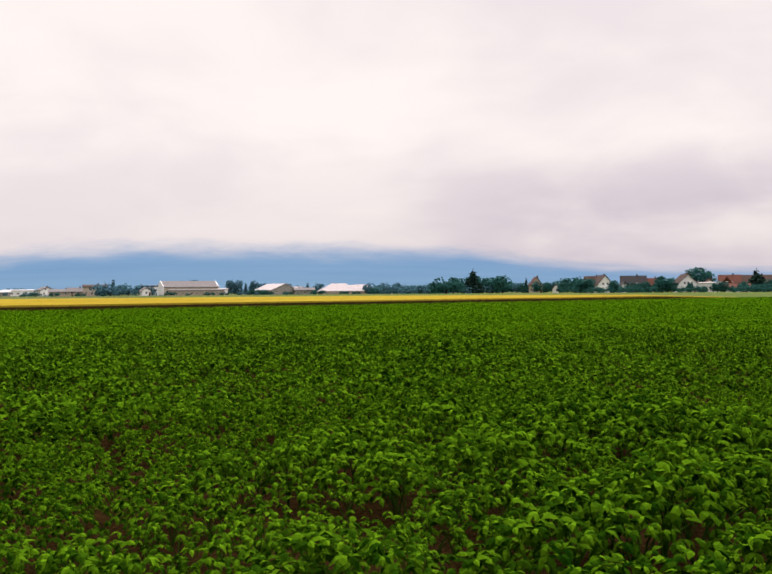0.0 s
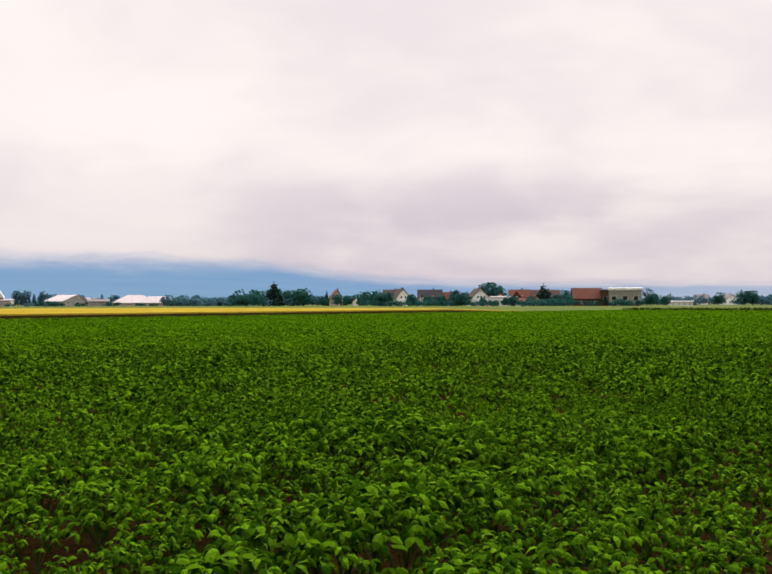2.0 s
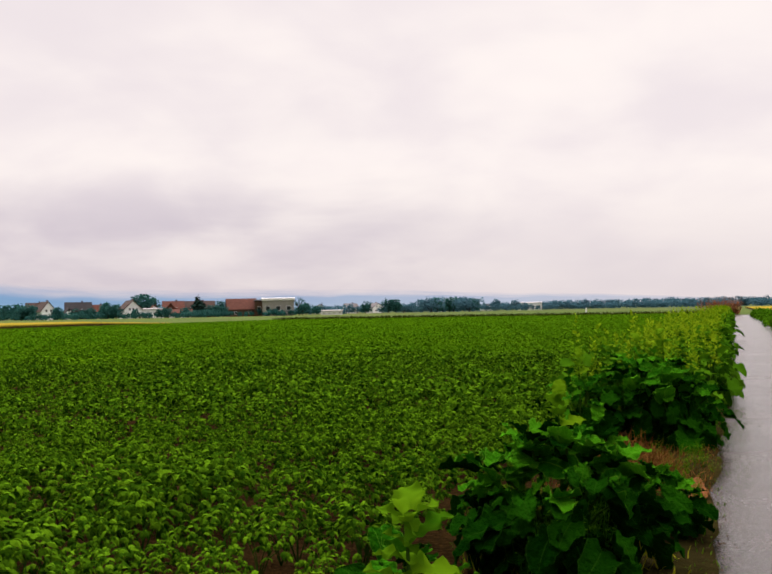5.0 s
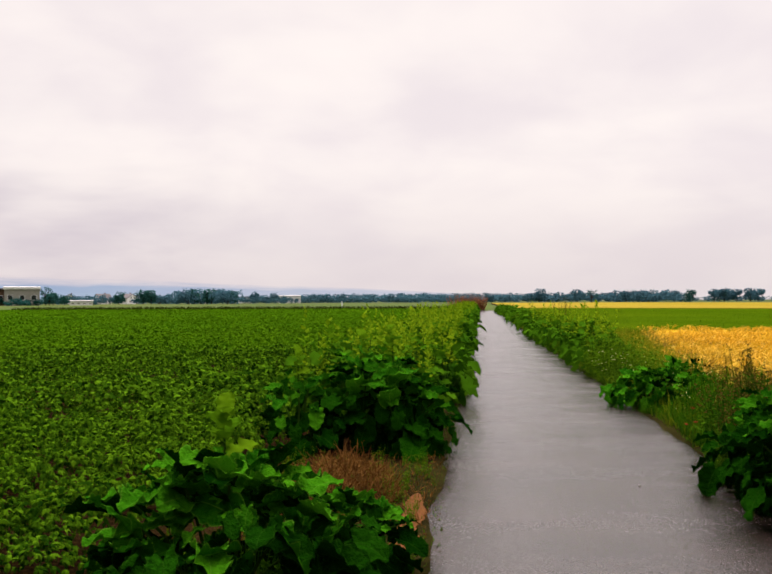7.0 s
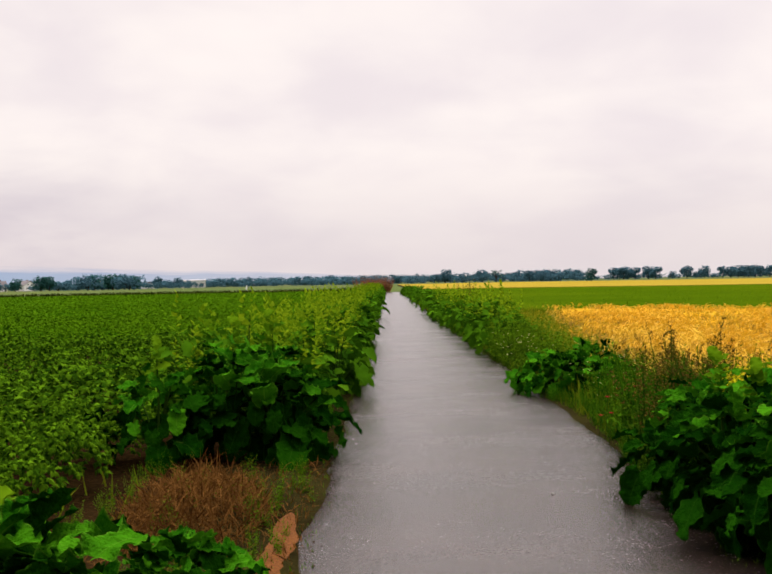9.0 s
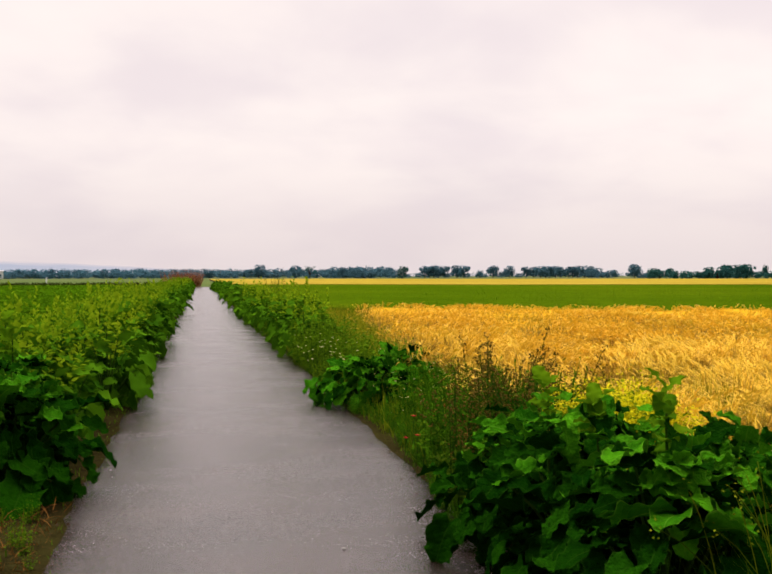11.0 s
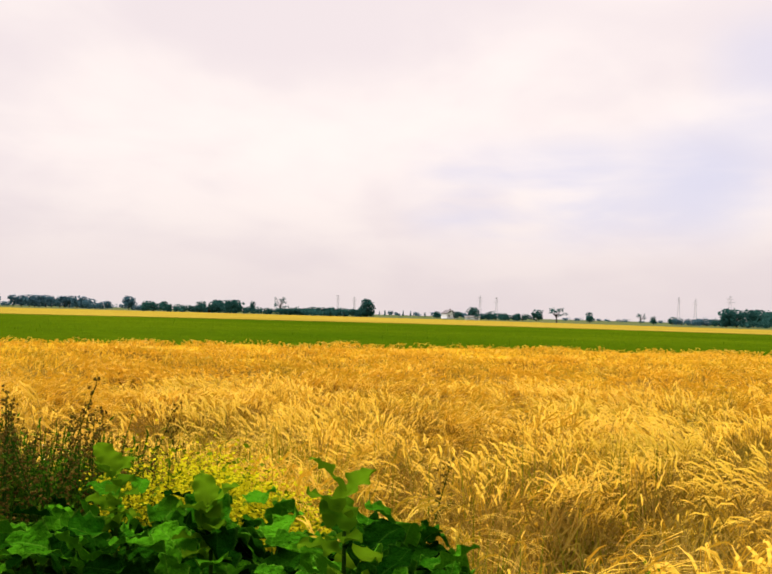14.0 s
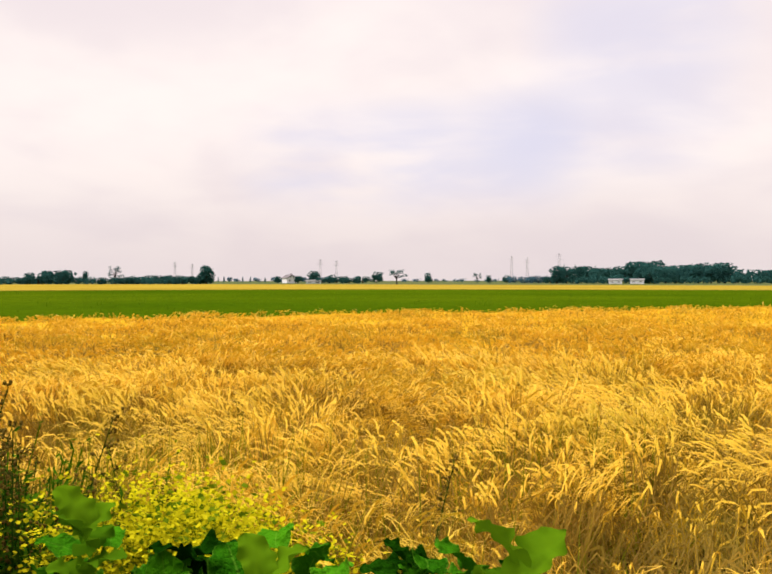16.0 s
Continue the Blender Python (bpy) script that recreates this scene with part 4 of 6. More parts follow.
def hall(az, far, eye, w, d, h, rise, wall, roof, label, bays=5, turn=0.0, category="hall", hip=0.0, slab=0.32):
    """A long low hall with a shallow roof, bays and a gate."""
    x, y = spot(az, far, eye)
    root = new("hall")
    box_part("wall", (-w / 2, w / 2, -d / 2, d / 2, 0, h), wall, root)
    bm = bmesh.new()
    for s in (-1, 1):
        q = []
        for t in (-1, 1):
            for a, b, run in ((0, h + rise, w / 2 + 0.4 - hip * d / 2), (s * (d / 2 + 0.4), h, w / 2 + 0.4)):
                for dz in (0.02, slab):
                    q.append(bm.verts.new((t * run, a, b + dz)))
        for n in ((0, 2, 3, 1), (4, 5, 7, 6), (0, 1, 5, 4), (2, 6, 7, 3), (1, 3, 7, 5), (0, 4, 6, 2)):
            bm.faces.new([q[i] for i in n])
    if hip:
        for t in (-1, 1):
            ends = [(t * (w / 2 + 0.4), -d / 2 - 0.4, h + 0.32), (t * (w / 2 + 0.4), d / 2 + 0.4, h + 0.32), (t * (w / 2 + 0.4 - hip * d / 2), 0, h + rise + 0.32)]
            bm.faces.new([bm.verts.new(p) for p in ends])
    part_bm("roof", bm, roof, root)
    for k in range(bays):
        bx = -w / 2 + (k + 0.5) * w / bays
        window_part(root, bx, -d / 2, h * 0.35, w / bays * 0.45, h * 0.3)
        box_part("pilaster", (bx + w / bays * 0.42, bx + w / bays * 0.47, -d / 2 - 0.2, -d / 2 + 0.02, 0, h - 0.1), wall, root)
    root.matrix_basis = pose(x, y, 0, 0, 0, az + turn)
    return tagged(root, label, category, "village buildings")


house(38.75, 480, "b", 7, 10, 4.2, 8.3, RENDER_W, ROOF_B, 18, label="white house with a brown gabled roof")
house(39.2, 492, "b", 9, 9, 4.4, 8.0, RENDER_W, ROOF_B, 0, False, label="white house under a long brown roof")
house(37.0, 500, "b", 12, 9, 4.4, 8.1, BRICKY, ROOF_D, 0, False, label="dark-roofed house among garden bushes")
house(37.55, 485, "b", 4, 6, 2.6, 5.2, RENDER_W, ROOF_D, 10, windows=1, chimney=False, label="small white gabled annex with a dark roof")
house(35.9, 500, "b", 7, 8, 3.2, 6.8, RENDER_T, ROOF_R, 0, False, label="low house with a faded red roof")
house(34.2, 470, "b", 8, 11, 4.4, 8.2, RENDER_W, ROOF_B, 16, windows=3, label="tall white gabled house with rows of windows")
hall(33.0, 470, "b", 11, 8, 4.0, 0.3, RENDER_W, ROOF_W, "low white flat-roofed outbuilding", 4, category="outbuilding")
house(31.8, 500, "b", 10, 9, 4.4, 8.0, RENDER_T, ROOF_R, 0, False, label="farmhouse with a red tiled roof")
house(30.4, 505, "b", 16, 9, 4.6, 7.9, BRICKY, ROOF_B, 0, False, 4, label="long farm building with a brown roof")
house(31.95, 490, "b", 5, 6, 4.0, 7.0, ROOF_R, ROOF_R, 0, True, 1, False, label="red gabled bay of the farmhouse")
house(31.4, 455, "b", 10, 6, 2.2, 3.6, RENDER_W, ROOF_R, 0, False, 3, False, label="low open shelter with a red roof", category="shelter")
house(27.95, 455, "b", 13, 11, 3.4, 8.0, BRICKY, ROOF_R, 8, False, 2, False, label="brown barn with a large orange-red roof", category="barn")
hall(26.9, 450, "b", 4, 9, 6.8, 0.5, BRICKY, ROOF_D, "dark link between barn and shed", 1, category="barn")
hall(25.8, 445, "b", 14, 12, 6.9, 0.35, RENDER_G, ROOF_LIT, "grey farm shed with a bright white roof", 3, category="shed", slab=0.95)
hall(22.7, 470, "b", 10, 8, 1.7, 0.3, RENDER_W, ROOF_W, "low white polytunnel by the field", 4, category="polytunnel")
house(42.4, 530, "a", 6, 8, 4.4, 8.4, RENDER_T, ROOF_R, 10, windows=1, label="house with a red gabled roof among trees")
house(41.2, 520, "a", 4, 5, 2.4, 4.6, RENDER_W, ROOF_D, 5, windows=1, chimney=False, label="small white garden house")
house(32.9, 500, "b", 6, 7, 3.6, 6.0, RENDER_W, ROOF_R, 6, windows=1, label="white cottage with a red roof")
# works and glasshouses to the west


def factory():
    """A long hall whose roof ends in white gable parapets."""
    root = hall(62.6, 600, "a", 32, 20, 4.6, 3.7, RENDER_T, ROOF_G, "large pale factory hall with a grey-pink roof and white gables", 9, turn=12)
    for sx in (-16.5, 16.5):
        bm = bmesh.new()
        rim = [(-10.2, 0.1), (10.2, 0.1), (10.2, 4.9), (0, 8.9), (-10.2, 4.9)]
        near, away = [[bm.verts.new((sx + dx, a, b)) for a, b in rim] for dx in (-0.22, 0.22)]
        bm.faces.new(near), bm.faces.new(away[::-1])
        for i in range(5):
            bm.faces.new((near[i], away[i], away[(i + 1) % 5], near[(i + 1) % 5]))
        part_bm("gable", bm, RENDER_W, root)


factory()
hall(62.1, 560, "a", 30, 10, 2.7, 0.6, RENDER_T, ROOF_G, "low cream front building of the factory", 11)
hall(60.6, 575, "a", 5, 8, 3.4, 0.3, RENDER_W, ROOF_W, "small white shed beside the factory", 1, category="shed")
hall(64.75, 590, "a", 9, 9, 5.2, 0.5, RENDER_W, ROOF_D, "white two-storey office beside the factory hall", 3, category="office")
house(65.0, 570, "a", 5, 6, 2.8, 4.6, RENDER_W, ROOF_G, 12, windows=1, chimney=False, label="small white gabled house before the office")
house(67.75, 590, "a", 13, 9, 5.4, 6.4, RENDER_T, ROOF_B, 0, False, 4, label="tan block of flats with small windows")
house(69.5, 600, "a", 15, 10, 2.6, 4.0, RENDER_T, ROOF_G, 0, False, 4, label="low tan workshop with a grey roof")
house(68.7, 600, "a", 11, 9, 2.6, 4.8, RENDER_T, ROOF_G, 8, False, 3, label="low tan house with a dull grey roof")
house(70.4, 640, "a", 9, 9, 3.6, 5.6, RENDER_W, ROOF_G, 20, True, 2, label="white house behind field bushes")
hall(72.9, 660, "a", 16, 9, 2.4, 1.2, RENDER_G, ROOF_W, "grey workshop with a pale roof", 4, category="workshop")
hall(71.8, 700, "a", 20, 10, 3.6, 0.6, RENDER_W, ROOF_W, "far white warehouse beyond the fields", 5, category="warehouse")
house(57.55, 600, "a", 17, 26, 2.8, 6.4, RENDER_G, ROOF_PALE, 24, True, 3, False, label="white-roofed gabled hall with dark openings", category="hall")
house(56.45, 605, "a", 11, 18, 2.6, 4.6, RENDER_W, ROOF_PALE, 24, True, 2, False, label="lower white-roofed wing of the gabled hall", category="hall")
hall(55.9, 590, "a", 12, 10, 2.4, 1.4, RENDER_G, ROOF_G, "grey annex of the white hall", 3)
hall(53.9, 610, "a", 26, 18, 1.6, 4.7, RENDER_T, ROOF_PALE, "wide pale riding hall with a hipped roof", 4, hip=1.0)
hall(52.7, 590, "a", 22, 14, 1.6, 3.8, RENDER_T, ROOF_PALE, "pale hipped hall beside the riding hall", 3, hip=1.0)
hall(51.0, 580, "a", 8, 6, 1.6, 0.3, RENDER_W, ROOF_W, "small white shed at the field's edge", 2, category="shed")
# white buildings far off to the north and east
hall(11.2, 760, "c", 18, 12, 5.2, 0.6, RENDER_W, ROOF_W, "distant white warehouse among far trees", 4, category="warehouse")
hall(13.9, 740, "c", 14, 10, 4.0, 0.6, RENDER_W, ROOF_D, "distant white building with a dark roof", 4, category="warehouse")
for k, az in enumerate((23.4, 21.6, 20.2, 16.4)):
    house(az, 700, "b", 9, 8, 4.0, 6.8, RENDER_W, ROOF_G, 20 * k, k % 2 == 0, label="distant pale house in the village")
hall(-45.1, 540, "e", 8, 6, 1.5, 0.2, RENDER_W, ROOF_W, "low white shed under trees", 2, category="shed")
house(-43.7, 640, "e", 7, 7, 3.4, 5.4, RENDER_W, ROOF_G, 30, label="distant pale house by trees")
hall(-62.6, 455, "e", 6, 5, 1.7, 0.2, RENDER_W, ROOF_W, "low white shed before the wood", 2, category="shed")
hall(-63.8, 455, "e", 6, 5, 1.7, 0.2, RENDER_W, ROOF_W, "second low white shed before the wood", 2, category="shed")


def pylon(az, el, far, eye, slim):
    """A lattice mast with crossarms."""
    x, y = spot(az, far, eye)
    h = 1.6 + far * math.tan(radians(el))
    root = new("pylon")
    legs, b, t = [], slim * 1.6, slim * 0.35
    for sx, sy in ((-1, -1), (1, -1), (1, 1), (-1, 1)):
        legs.append(tube([(sx * b, sy * b, 0), (sx * t, sy * t, h)], 0.2, 0.14, 4))
    for k in range(9):
        z0, z1 = h * k / 9, h * (k + 1) / 9
        w0, w1 = b + (t - b) * k / 9, b + (t - b) * (k + 1) / 9
        legs += [tube([(-w0, -w0, z0), (w1, -w1, z1)], 0.08, 0.08, 3), tube([(w0, w0, z0), (-w1, w1, z1)], 0.08, 0.08, 3)]
    part("mast", mesh_np("mast", *joined(legs), STEEL), root)
    for k, z in enumerate((0.78, 0.88, 0.96)):
        arm = [tube([(-slim * (3 - 0.6 * k), 0, h * z), (slim * (3 - 0.6 * k), 0, h * z)], 0.14, 0.14, 4)]
        part("crossarm", mesh_np("crossarm", *joined(arm), STEEL), root)
    root.matrix_basis = pose(x, y, 0, 0, 0, az)
    return tagged(root, "tall grey steel lattice pylon far behind the fields", "pylon", "distant pylons")


for az, el, slim in ((-59.43, 1.55, 1.5), (-56.7, 1.42, 1.0), (-57.6, 1.34, 1.0), (-45.5, 1.24, 1.0), (-46.45, 1.18, 0.9), (-37.15, 1.08, 0.9), (-38.12, 0.98, 0.8)):
    pylon(az, el, 1000, "e", slim)


def marker(x, y):
    root = new("marker_post")
    part("post", mesh_np("post", *tube([(0, 0, 0), (0, 0, 1.3)], 0.12, 0.12, 8), RENDER_W), root)
    part("cap", mesh_np("cap", *tube([(0, 0, 1.3), (0, 0, 1.42)], 0.14, 0.05, 8), RENDER_W), root)
    root.matrix_basis = pose(x, y, 0)
    tagged(root, "short white marker post in the grass strip", "post")


marker(*spot(8.1, 190, "c"))

# ---- the bean field ----


def bean_pair(seed, trios, reach, tall, leaf, template, flat=0.0):
    """Foliage of one bean plant: drooping leaflets in threes, laid like shingles over a dome."""
    g = np.random.default_rng(seed)
    u = np.sqrt((np.arange(trios) + g.random(trios)) / trios)
    a = np.arange(trios) * 2.4 + g.normal(0, 0.4, trios)
    r = reach * u
    z = tall * np.sqrt(1 - (0.86 - 0.3 * flat) * u**2) * g.uniform(0.84, 1.06, trios)
    pos = np.stack([r * np.cos(a), r * np.sin(a), z], 1)
    out = a - np.pi / 2 + g.normal(0, 0.4, trios)
    yaw = (out[:, None] + np.array([-1.25, 0, 1.25])[None]).ravel() + g.normal(0, 0.2, trios * 3)
    pitch = np.repeat(0.06 - 0.50 * u * (1 - 0.5 * flat), 3) + g.normal(0, 0.34, trios * 3)
    pos = np.repeat(pos, 3, axis=0)
    size = leaf * g.uniform(0.75, 1.25, trios * 3)
    return strew(*template, pos, turns(yaw, pitch, g.normal(0, 0.42, trios * 3)), size)


def bean_stems(seed, reach, tall):
    g = np.random.default_rng(seed)
    out = []
    for _ in range(5):
        a, r = g.uniform(0, 6.28), reach * g.uniform(0.3, 0.9)
        out.append(tube([(0, 0, 0), (r * 0.4 * math.cos(a), r * 0.4 * math.sin(a), tall * 0.5), (r * math.cos(a), r * math.sin(a), tall * 0.75)], 0.006, 0.003, 3))
    return joined(out)


def bearing(x, y, ex, ey):
    return np.degrees(np.arctan2(-(x - ex), y - ey))


def bean_points(step_x, step_y, lo, hi, gaps):
    """Plants in rows along the lane, in a ring of distances from the camera's stretch of lane."""
    xs = np.arange(-3.15, -77.8, -step_x)
    ys = np.arange(-14, 151.5, step_y)
    x, y = (m.ravel() for m in np.meshgrid(xs, ys))
    x, y = x + rng.normal(0, 0.16 * step_x, len(x)), y + rng.normal(0, 0.3 * step_y, len(x))
    near = np.hypot(x + 1.1, y - np.clip(y, -5, 0.5))
    keep = (near >= lo) & (near < hi) & (bearing(x, y, -1.3, -5.2) < 76) & (bearing(x, y, -0.6, 2.0) > -2)
    x, y, near = x[keep], y[keep], near[keep]
    hole = np.array([noise.noise((a * 0.9, b * 0.55, 7.0)) + 0.5 * noise.noise((a * 2.3, b * 1.6, 3.0)) for a, b in zip(x, y)])
    keep = hole < gaps
    return x[keep], y[keep], near[keep]


def lay(pairs, x, y, z, size):
    """Lay whole plants, drawn from a few models, with random turns."""
    out, pick = [], rng.integers(len(pairs), size=len(x))
    for k, (v, f) in enumerate(pairs):
        m = pick == k
        n = int(m.sum())
        if n:
            o = np.zeros(n)
            out.append(strew(v, f, np.stack([x[m], y[m], np.broadcast_to(z, x.shape)[m]], 1), turns(rnd(n, 0, 6.28), o, o), np.broadcast_to(size, x.shape)[m]))
    return joined(out)


def swell(x, y):
    """Growth that differs from patch to patch."""
    return np.array([1.0 + 0.34 * noise.noise((a * 0.35, b * 0.22, 1.0)) + 0.62 * noise.noise((a * 1.6, b * 1.1, 5.0)) for a, b in zip(x, y)])


FIRST_BEANS = [bean_pair(100 + k, 38, 0.235, 0.42, 0.056, BEAN8) for k in range(6)]
NEAR_BEANS = [bean_pair(100 + k, 48, 0.235, 0.42, 0.055, BEAN4) for k in range(6)]
MID_BEANS = [bean_pair(120 + k, 19, 0.24, 0.42, 0.076, BEAN2) for k in range(5)]


def levelled(pair, keep):
    """A canopy seen at a low angle closes into a level sheet of leaves."""
    v = pair[0].copy()
    v[:, 2] = 0.32 + (v[:, 2] - 0.32) * keep
    return v, pair[1]


OUTER_BEANS = [levelled(bean_pair(130 + k, 10, 0.28, 0.42, 0.095, BEAN2, 0.4), 0.75) for k in range(5)]
FAR_BEANS = [levelled(bean_pair(140 + k, 6, 0.40, 0.42, 0.130, BEAN2, 0.7), 0.55) for k in range(5)]
LAST_BEANS = [levelled(bean_pair(160 + k, 5, 0.70, 0.42, 0.22, BEAN2, 0.9), 0.40) for k in range(4)]

bx, by, bd = bean_points(0.47, 0.27, 1.8, 9.5, 0.68)
bs = swell(bx, by)
first = np.argsort(np.hypot(bx + 4.6, by - 0.3))[:290]
is_first = np.zeros(len(bx), bool)
is_first[first] = True
stuff("bean_crop", *lay(NEAR_BEANS, bx[~is_first], by[~is_first], 0.0, bs[~is_first]), BEAN, "dense low rows of green bean plants with drooping leaves", "bean plants")
mx_, my_, _ = bean_points(0.47, 0.28, 9.5, 25.0, 0.74)
stuff("bean_crop_middle", *lay(MID_BEANS, mx_, my_, 0.0, swell(mx_, my_)), BEAN, "green bean rows in the middle of the field", "bean plants")
ox_, oy_, _ = bean_points(0.50, 0.38, 25.0, 44.0, 0.85)
stuff("bean_crop_outer", *lay(OUTER_BEANS, ox_, oy_, 0.0, swell(ox_, oy_) ** 0.7), BEAN_FAR, "green bean rows beyond the middle of the field", "bean plants")
fx_, fy_, _ = bean_points(0.66, 0.58, 44.0, 76.0, 0.85)
stuff("bean_crop_far", *lay(FAR_BEANS, fx_, fy_, 0.0, swell(fx_, fy_) ** 0.4), BEAN_FAR, "green bean rows farther out in the field", "bean plants")
sx_, sy_ = (m.ravel() for m in np.meshgrid(np.arange(-3.2, -30, -0.55), np.arange(-18, 6, 0.5)))
sx_, sy_ = sx_ + rng.normal(0, 0.09, len(sx_)), sy_ + rng.normal(0, 0.15, len(sx_))
behind = bearing(sx_, sy_, -1.3, -5.2) >= 76
stuff("bean_crop_south", *lay(FAR_BEANS, sx_[behind], sy_[behind], 0.0, rnd(int(behind.sum()), 0.8, 1.2)), BEAN_FAR, "green bean rows on the near side of the field", "bean plants")
lx_, ly_, _ = bean_points(1.1, 1.0, 76.0, 175.0, 0.85)
stuff("bean_crop_edge", *lay(LAST_BEANS, lx_, ly_, 0.0, swell(lx_, ly_) ** 0.3), BEAN_FAR, "green beans along the field's far edge", "bean plants")
# an added flat sheet stands in for the shaded depth of the canopy
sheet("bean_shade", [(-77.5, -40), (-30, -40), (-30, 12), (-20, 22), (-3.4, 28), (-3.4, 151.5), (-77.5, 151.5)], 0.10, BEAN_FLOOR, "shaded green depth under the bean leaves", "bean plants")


def bean_models():
    out = []
    for k in range(6):
        root = new("bean_plant")
        part("stem", mesh_np("stem", *bean_stems(200 + k, 0.25, 0.36), BEAN_STEM), root)
        tagged(part("foliage", mesh_np("foliage", *FIRST_BEANS[k], BEAN), root), kind="stuff")
        out.append(tagged(root, "low bushy bean plant with drooping green leaves in soil", "bean plant", "bean plants in rows"))
    return out


def place_beans():
    models, fresh = bean_models(), set()
    for n, i in enumerate(first):
        k = n % 6
        m = pose(bx[i], by[i], 0, 0, 0, float(rng.uniform(0, 360))) @ Matrix.Scale(float(bs[i]), 4)
        if k in fresh:
            keep = models[k].matrix_basis.copy()
            models[k].matrix_basis = Matrix.Identity(4)
            copy_thing(models[k], m)
            models[k].matrix_basis = keep
        else:
            fresh.add(k)
            models[k].matrix_basis = m


place_beans()

# ---- burdock ----


def big_leaf(seed, nu, nw):
    """A burdock blade one unit long: heart-shaped, quilted between its veins, with an unevenly frilled rim."""
    g = np.random.default_rng(seed)
    ph, curl, fold = g.uniform(0, 6.28), g.uniform(0.02, 0.38), g.uniform(0.05, 0.40)
    side = g.normal(0, 0.07)
    waves = [[(g.uniform(*band), g.uniform(0, 6.28), amp * g.uniform(0.6, 1.3)) for band, amp in (((8, 13), 0.085), ((17, 23), 0.070), ((27, 34), 0.030))] for _ in range(2)]
    v, f = [], []
    for i in range(nu + 1):
        u = i / nu
        half = 0.44 * math.sqrt(max(0.003, 1 - ((u - 0.38) / (0.62 if u > 0.38 else 0.44)) ** 2))
        for j in range(nw + 1):
            w = 2 * j / nw - 1
            rim = abs(w) ** 2.2
            frill = sum(amp * math.sin(k * u + p) for k, p, amp in waves[w > 0])
            edge = 1 + rim * (0.075 * math.sin(waves[w > 0][1][0] * u + waves[w > 0][1][1] + 1.2) + 0.05 * math.sin(waves[w > 0][2][0] * u + waves[w > 0][2][1]))
            quilt = 0.012 * math.sin(15 * (u - 0.55 * abs(w)) + ph) * (1 - abs(w)) + 0.022 * math.sin(5 * w + 8 * u + ph)
            x = w * half * edge * (1 - 0.25 * fold * abs(w)) + side * u * u
            y = u - 0.20 * (1 - u) ** 3 * abs(w) ** 0.8
            z = fold * abs(w) * half * 1.6 * (1 - 0.4 * u) - curl * u * u + frill * rim * (0.35 + 0.65 * half / 0.44) + quilt
            v.append((x, y, z))
    k = nw + 1
    for i in range(nu):
        for j in range(nw):
            a = i * k + j
            f += [(a, a + 1, a + k + 1), (a, a + k + 1, a + k)]
    return np.array(v), np.array(f)


LEAVES = [big_leaf(300 + k, 22, 6) for k in range(10)]
LEAVES_MID = [big_leaf(320 + k, 16, 6) for k in range(5)]
LEAVES_LOW = [big_leaf(320 + k, 6, 4) for k in range(5)]


def leaf_mesh(pair, nu, nw, mat):
    """A blade with its across and along kept as coordinates for rim and veins."""
    me = mesh_np("leaf", *pair, mat, True)
    grid = np.array([(2 * j / nw - 1, i / nu) for i in range(nu + 1) for j in range(nw + 1)], np.float32)
    loops = np.zeros(len(me.loops), np.int32)
    me.loops.foreach_get("vertex_index", loops)
    me.uv_layers.new(name="blade").data.foreach_set("uv", grid[loops].ravel())
    return me


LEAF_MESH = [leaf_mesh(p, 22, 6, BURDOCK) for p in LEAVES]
LIT_MESH = [leaf_mesh(p, 22, 6, BURDOCK_LIT) for p in LEAVES]


def rosette(seed, count, reach, tall, length):
    """Where the leaves of one plant sit: place, turn and size, low and wide to high and narrow."""
    g = np.random.default_rng(seed)
    out = []
    for k in range(count):
        t = ((k + 0.5) / count) ** 0.85
        a = k * 2.4 + g.normal(0, 0.35)
        r = reach * (0.62 + 0.24 * math.sin(math.pi * min(1.0, 1.15 * t)) - 0.30 * t**3) * g.uniform(0.15, 1.0) ** 0.6 * 1.1
        z = tall * (0.12 + 0.86 * t) * g.uniform(0.86, 1.01)
        tip = np.array([r * math.cos(a), r * math.sin(a), z])
        yaw = a - math.pi / 2 + (g.normal(0, 0.45) if t < 0.6 or g.random() < 0.5 else g.uniform(-math.pi, math.pi))
        pitch = -0.95 + 1.35 * t + g.normal(0, 0.45)
        roll = g.normal(0, 0.34)
        size = length * (1.12 - 0.40 * t) * g.uniform(0.55, 1.25)
        out.append((tip, yaw, pitch, roll, size))
    return out


def shoot_pair(seed, base, top, leaves, leaf, low=False):
    """Young upright leaves round a flowering stem."""
    g = np.random.default_rng(seed)
    t = np.linspace(0.25 if low else 0.45, 1.0, leaves)
    lean = g.normal(0, 0.02, 2)
    pos = np.stack([lean[0] * t + g.normal(0, 0.03, leaves) * (1 - t), lean[1] * t + g.normal(0, 0.03, leaves) * (1 - t), base + (top - base) * t], 1)
    yaw = np.arange(leaves) * 2.4 + g.normal(0, 0.3, leaves)
    pitch = (0.25 if low else 0.05) + 0.95 * t**2 + g.normal(0, 0.2, leaves)
    size = leaf * (1.4 - 0.7 * t if low else 1.25 - 0.35 * t) * g.uniform(0.75, 1.2, leaves)
    return strew(*(LEAF4 if low else LEAVES_MID[seed % 5]), pos, turns(yaw, pitch, g.normal(0, 0.3, leaves)), np.stack([size * (1.0 if low else 0.95), size, size], 1))


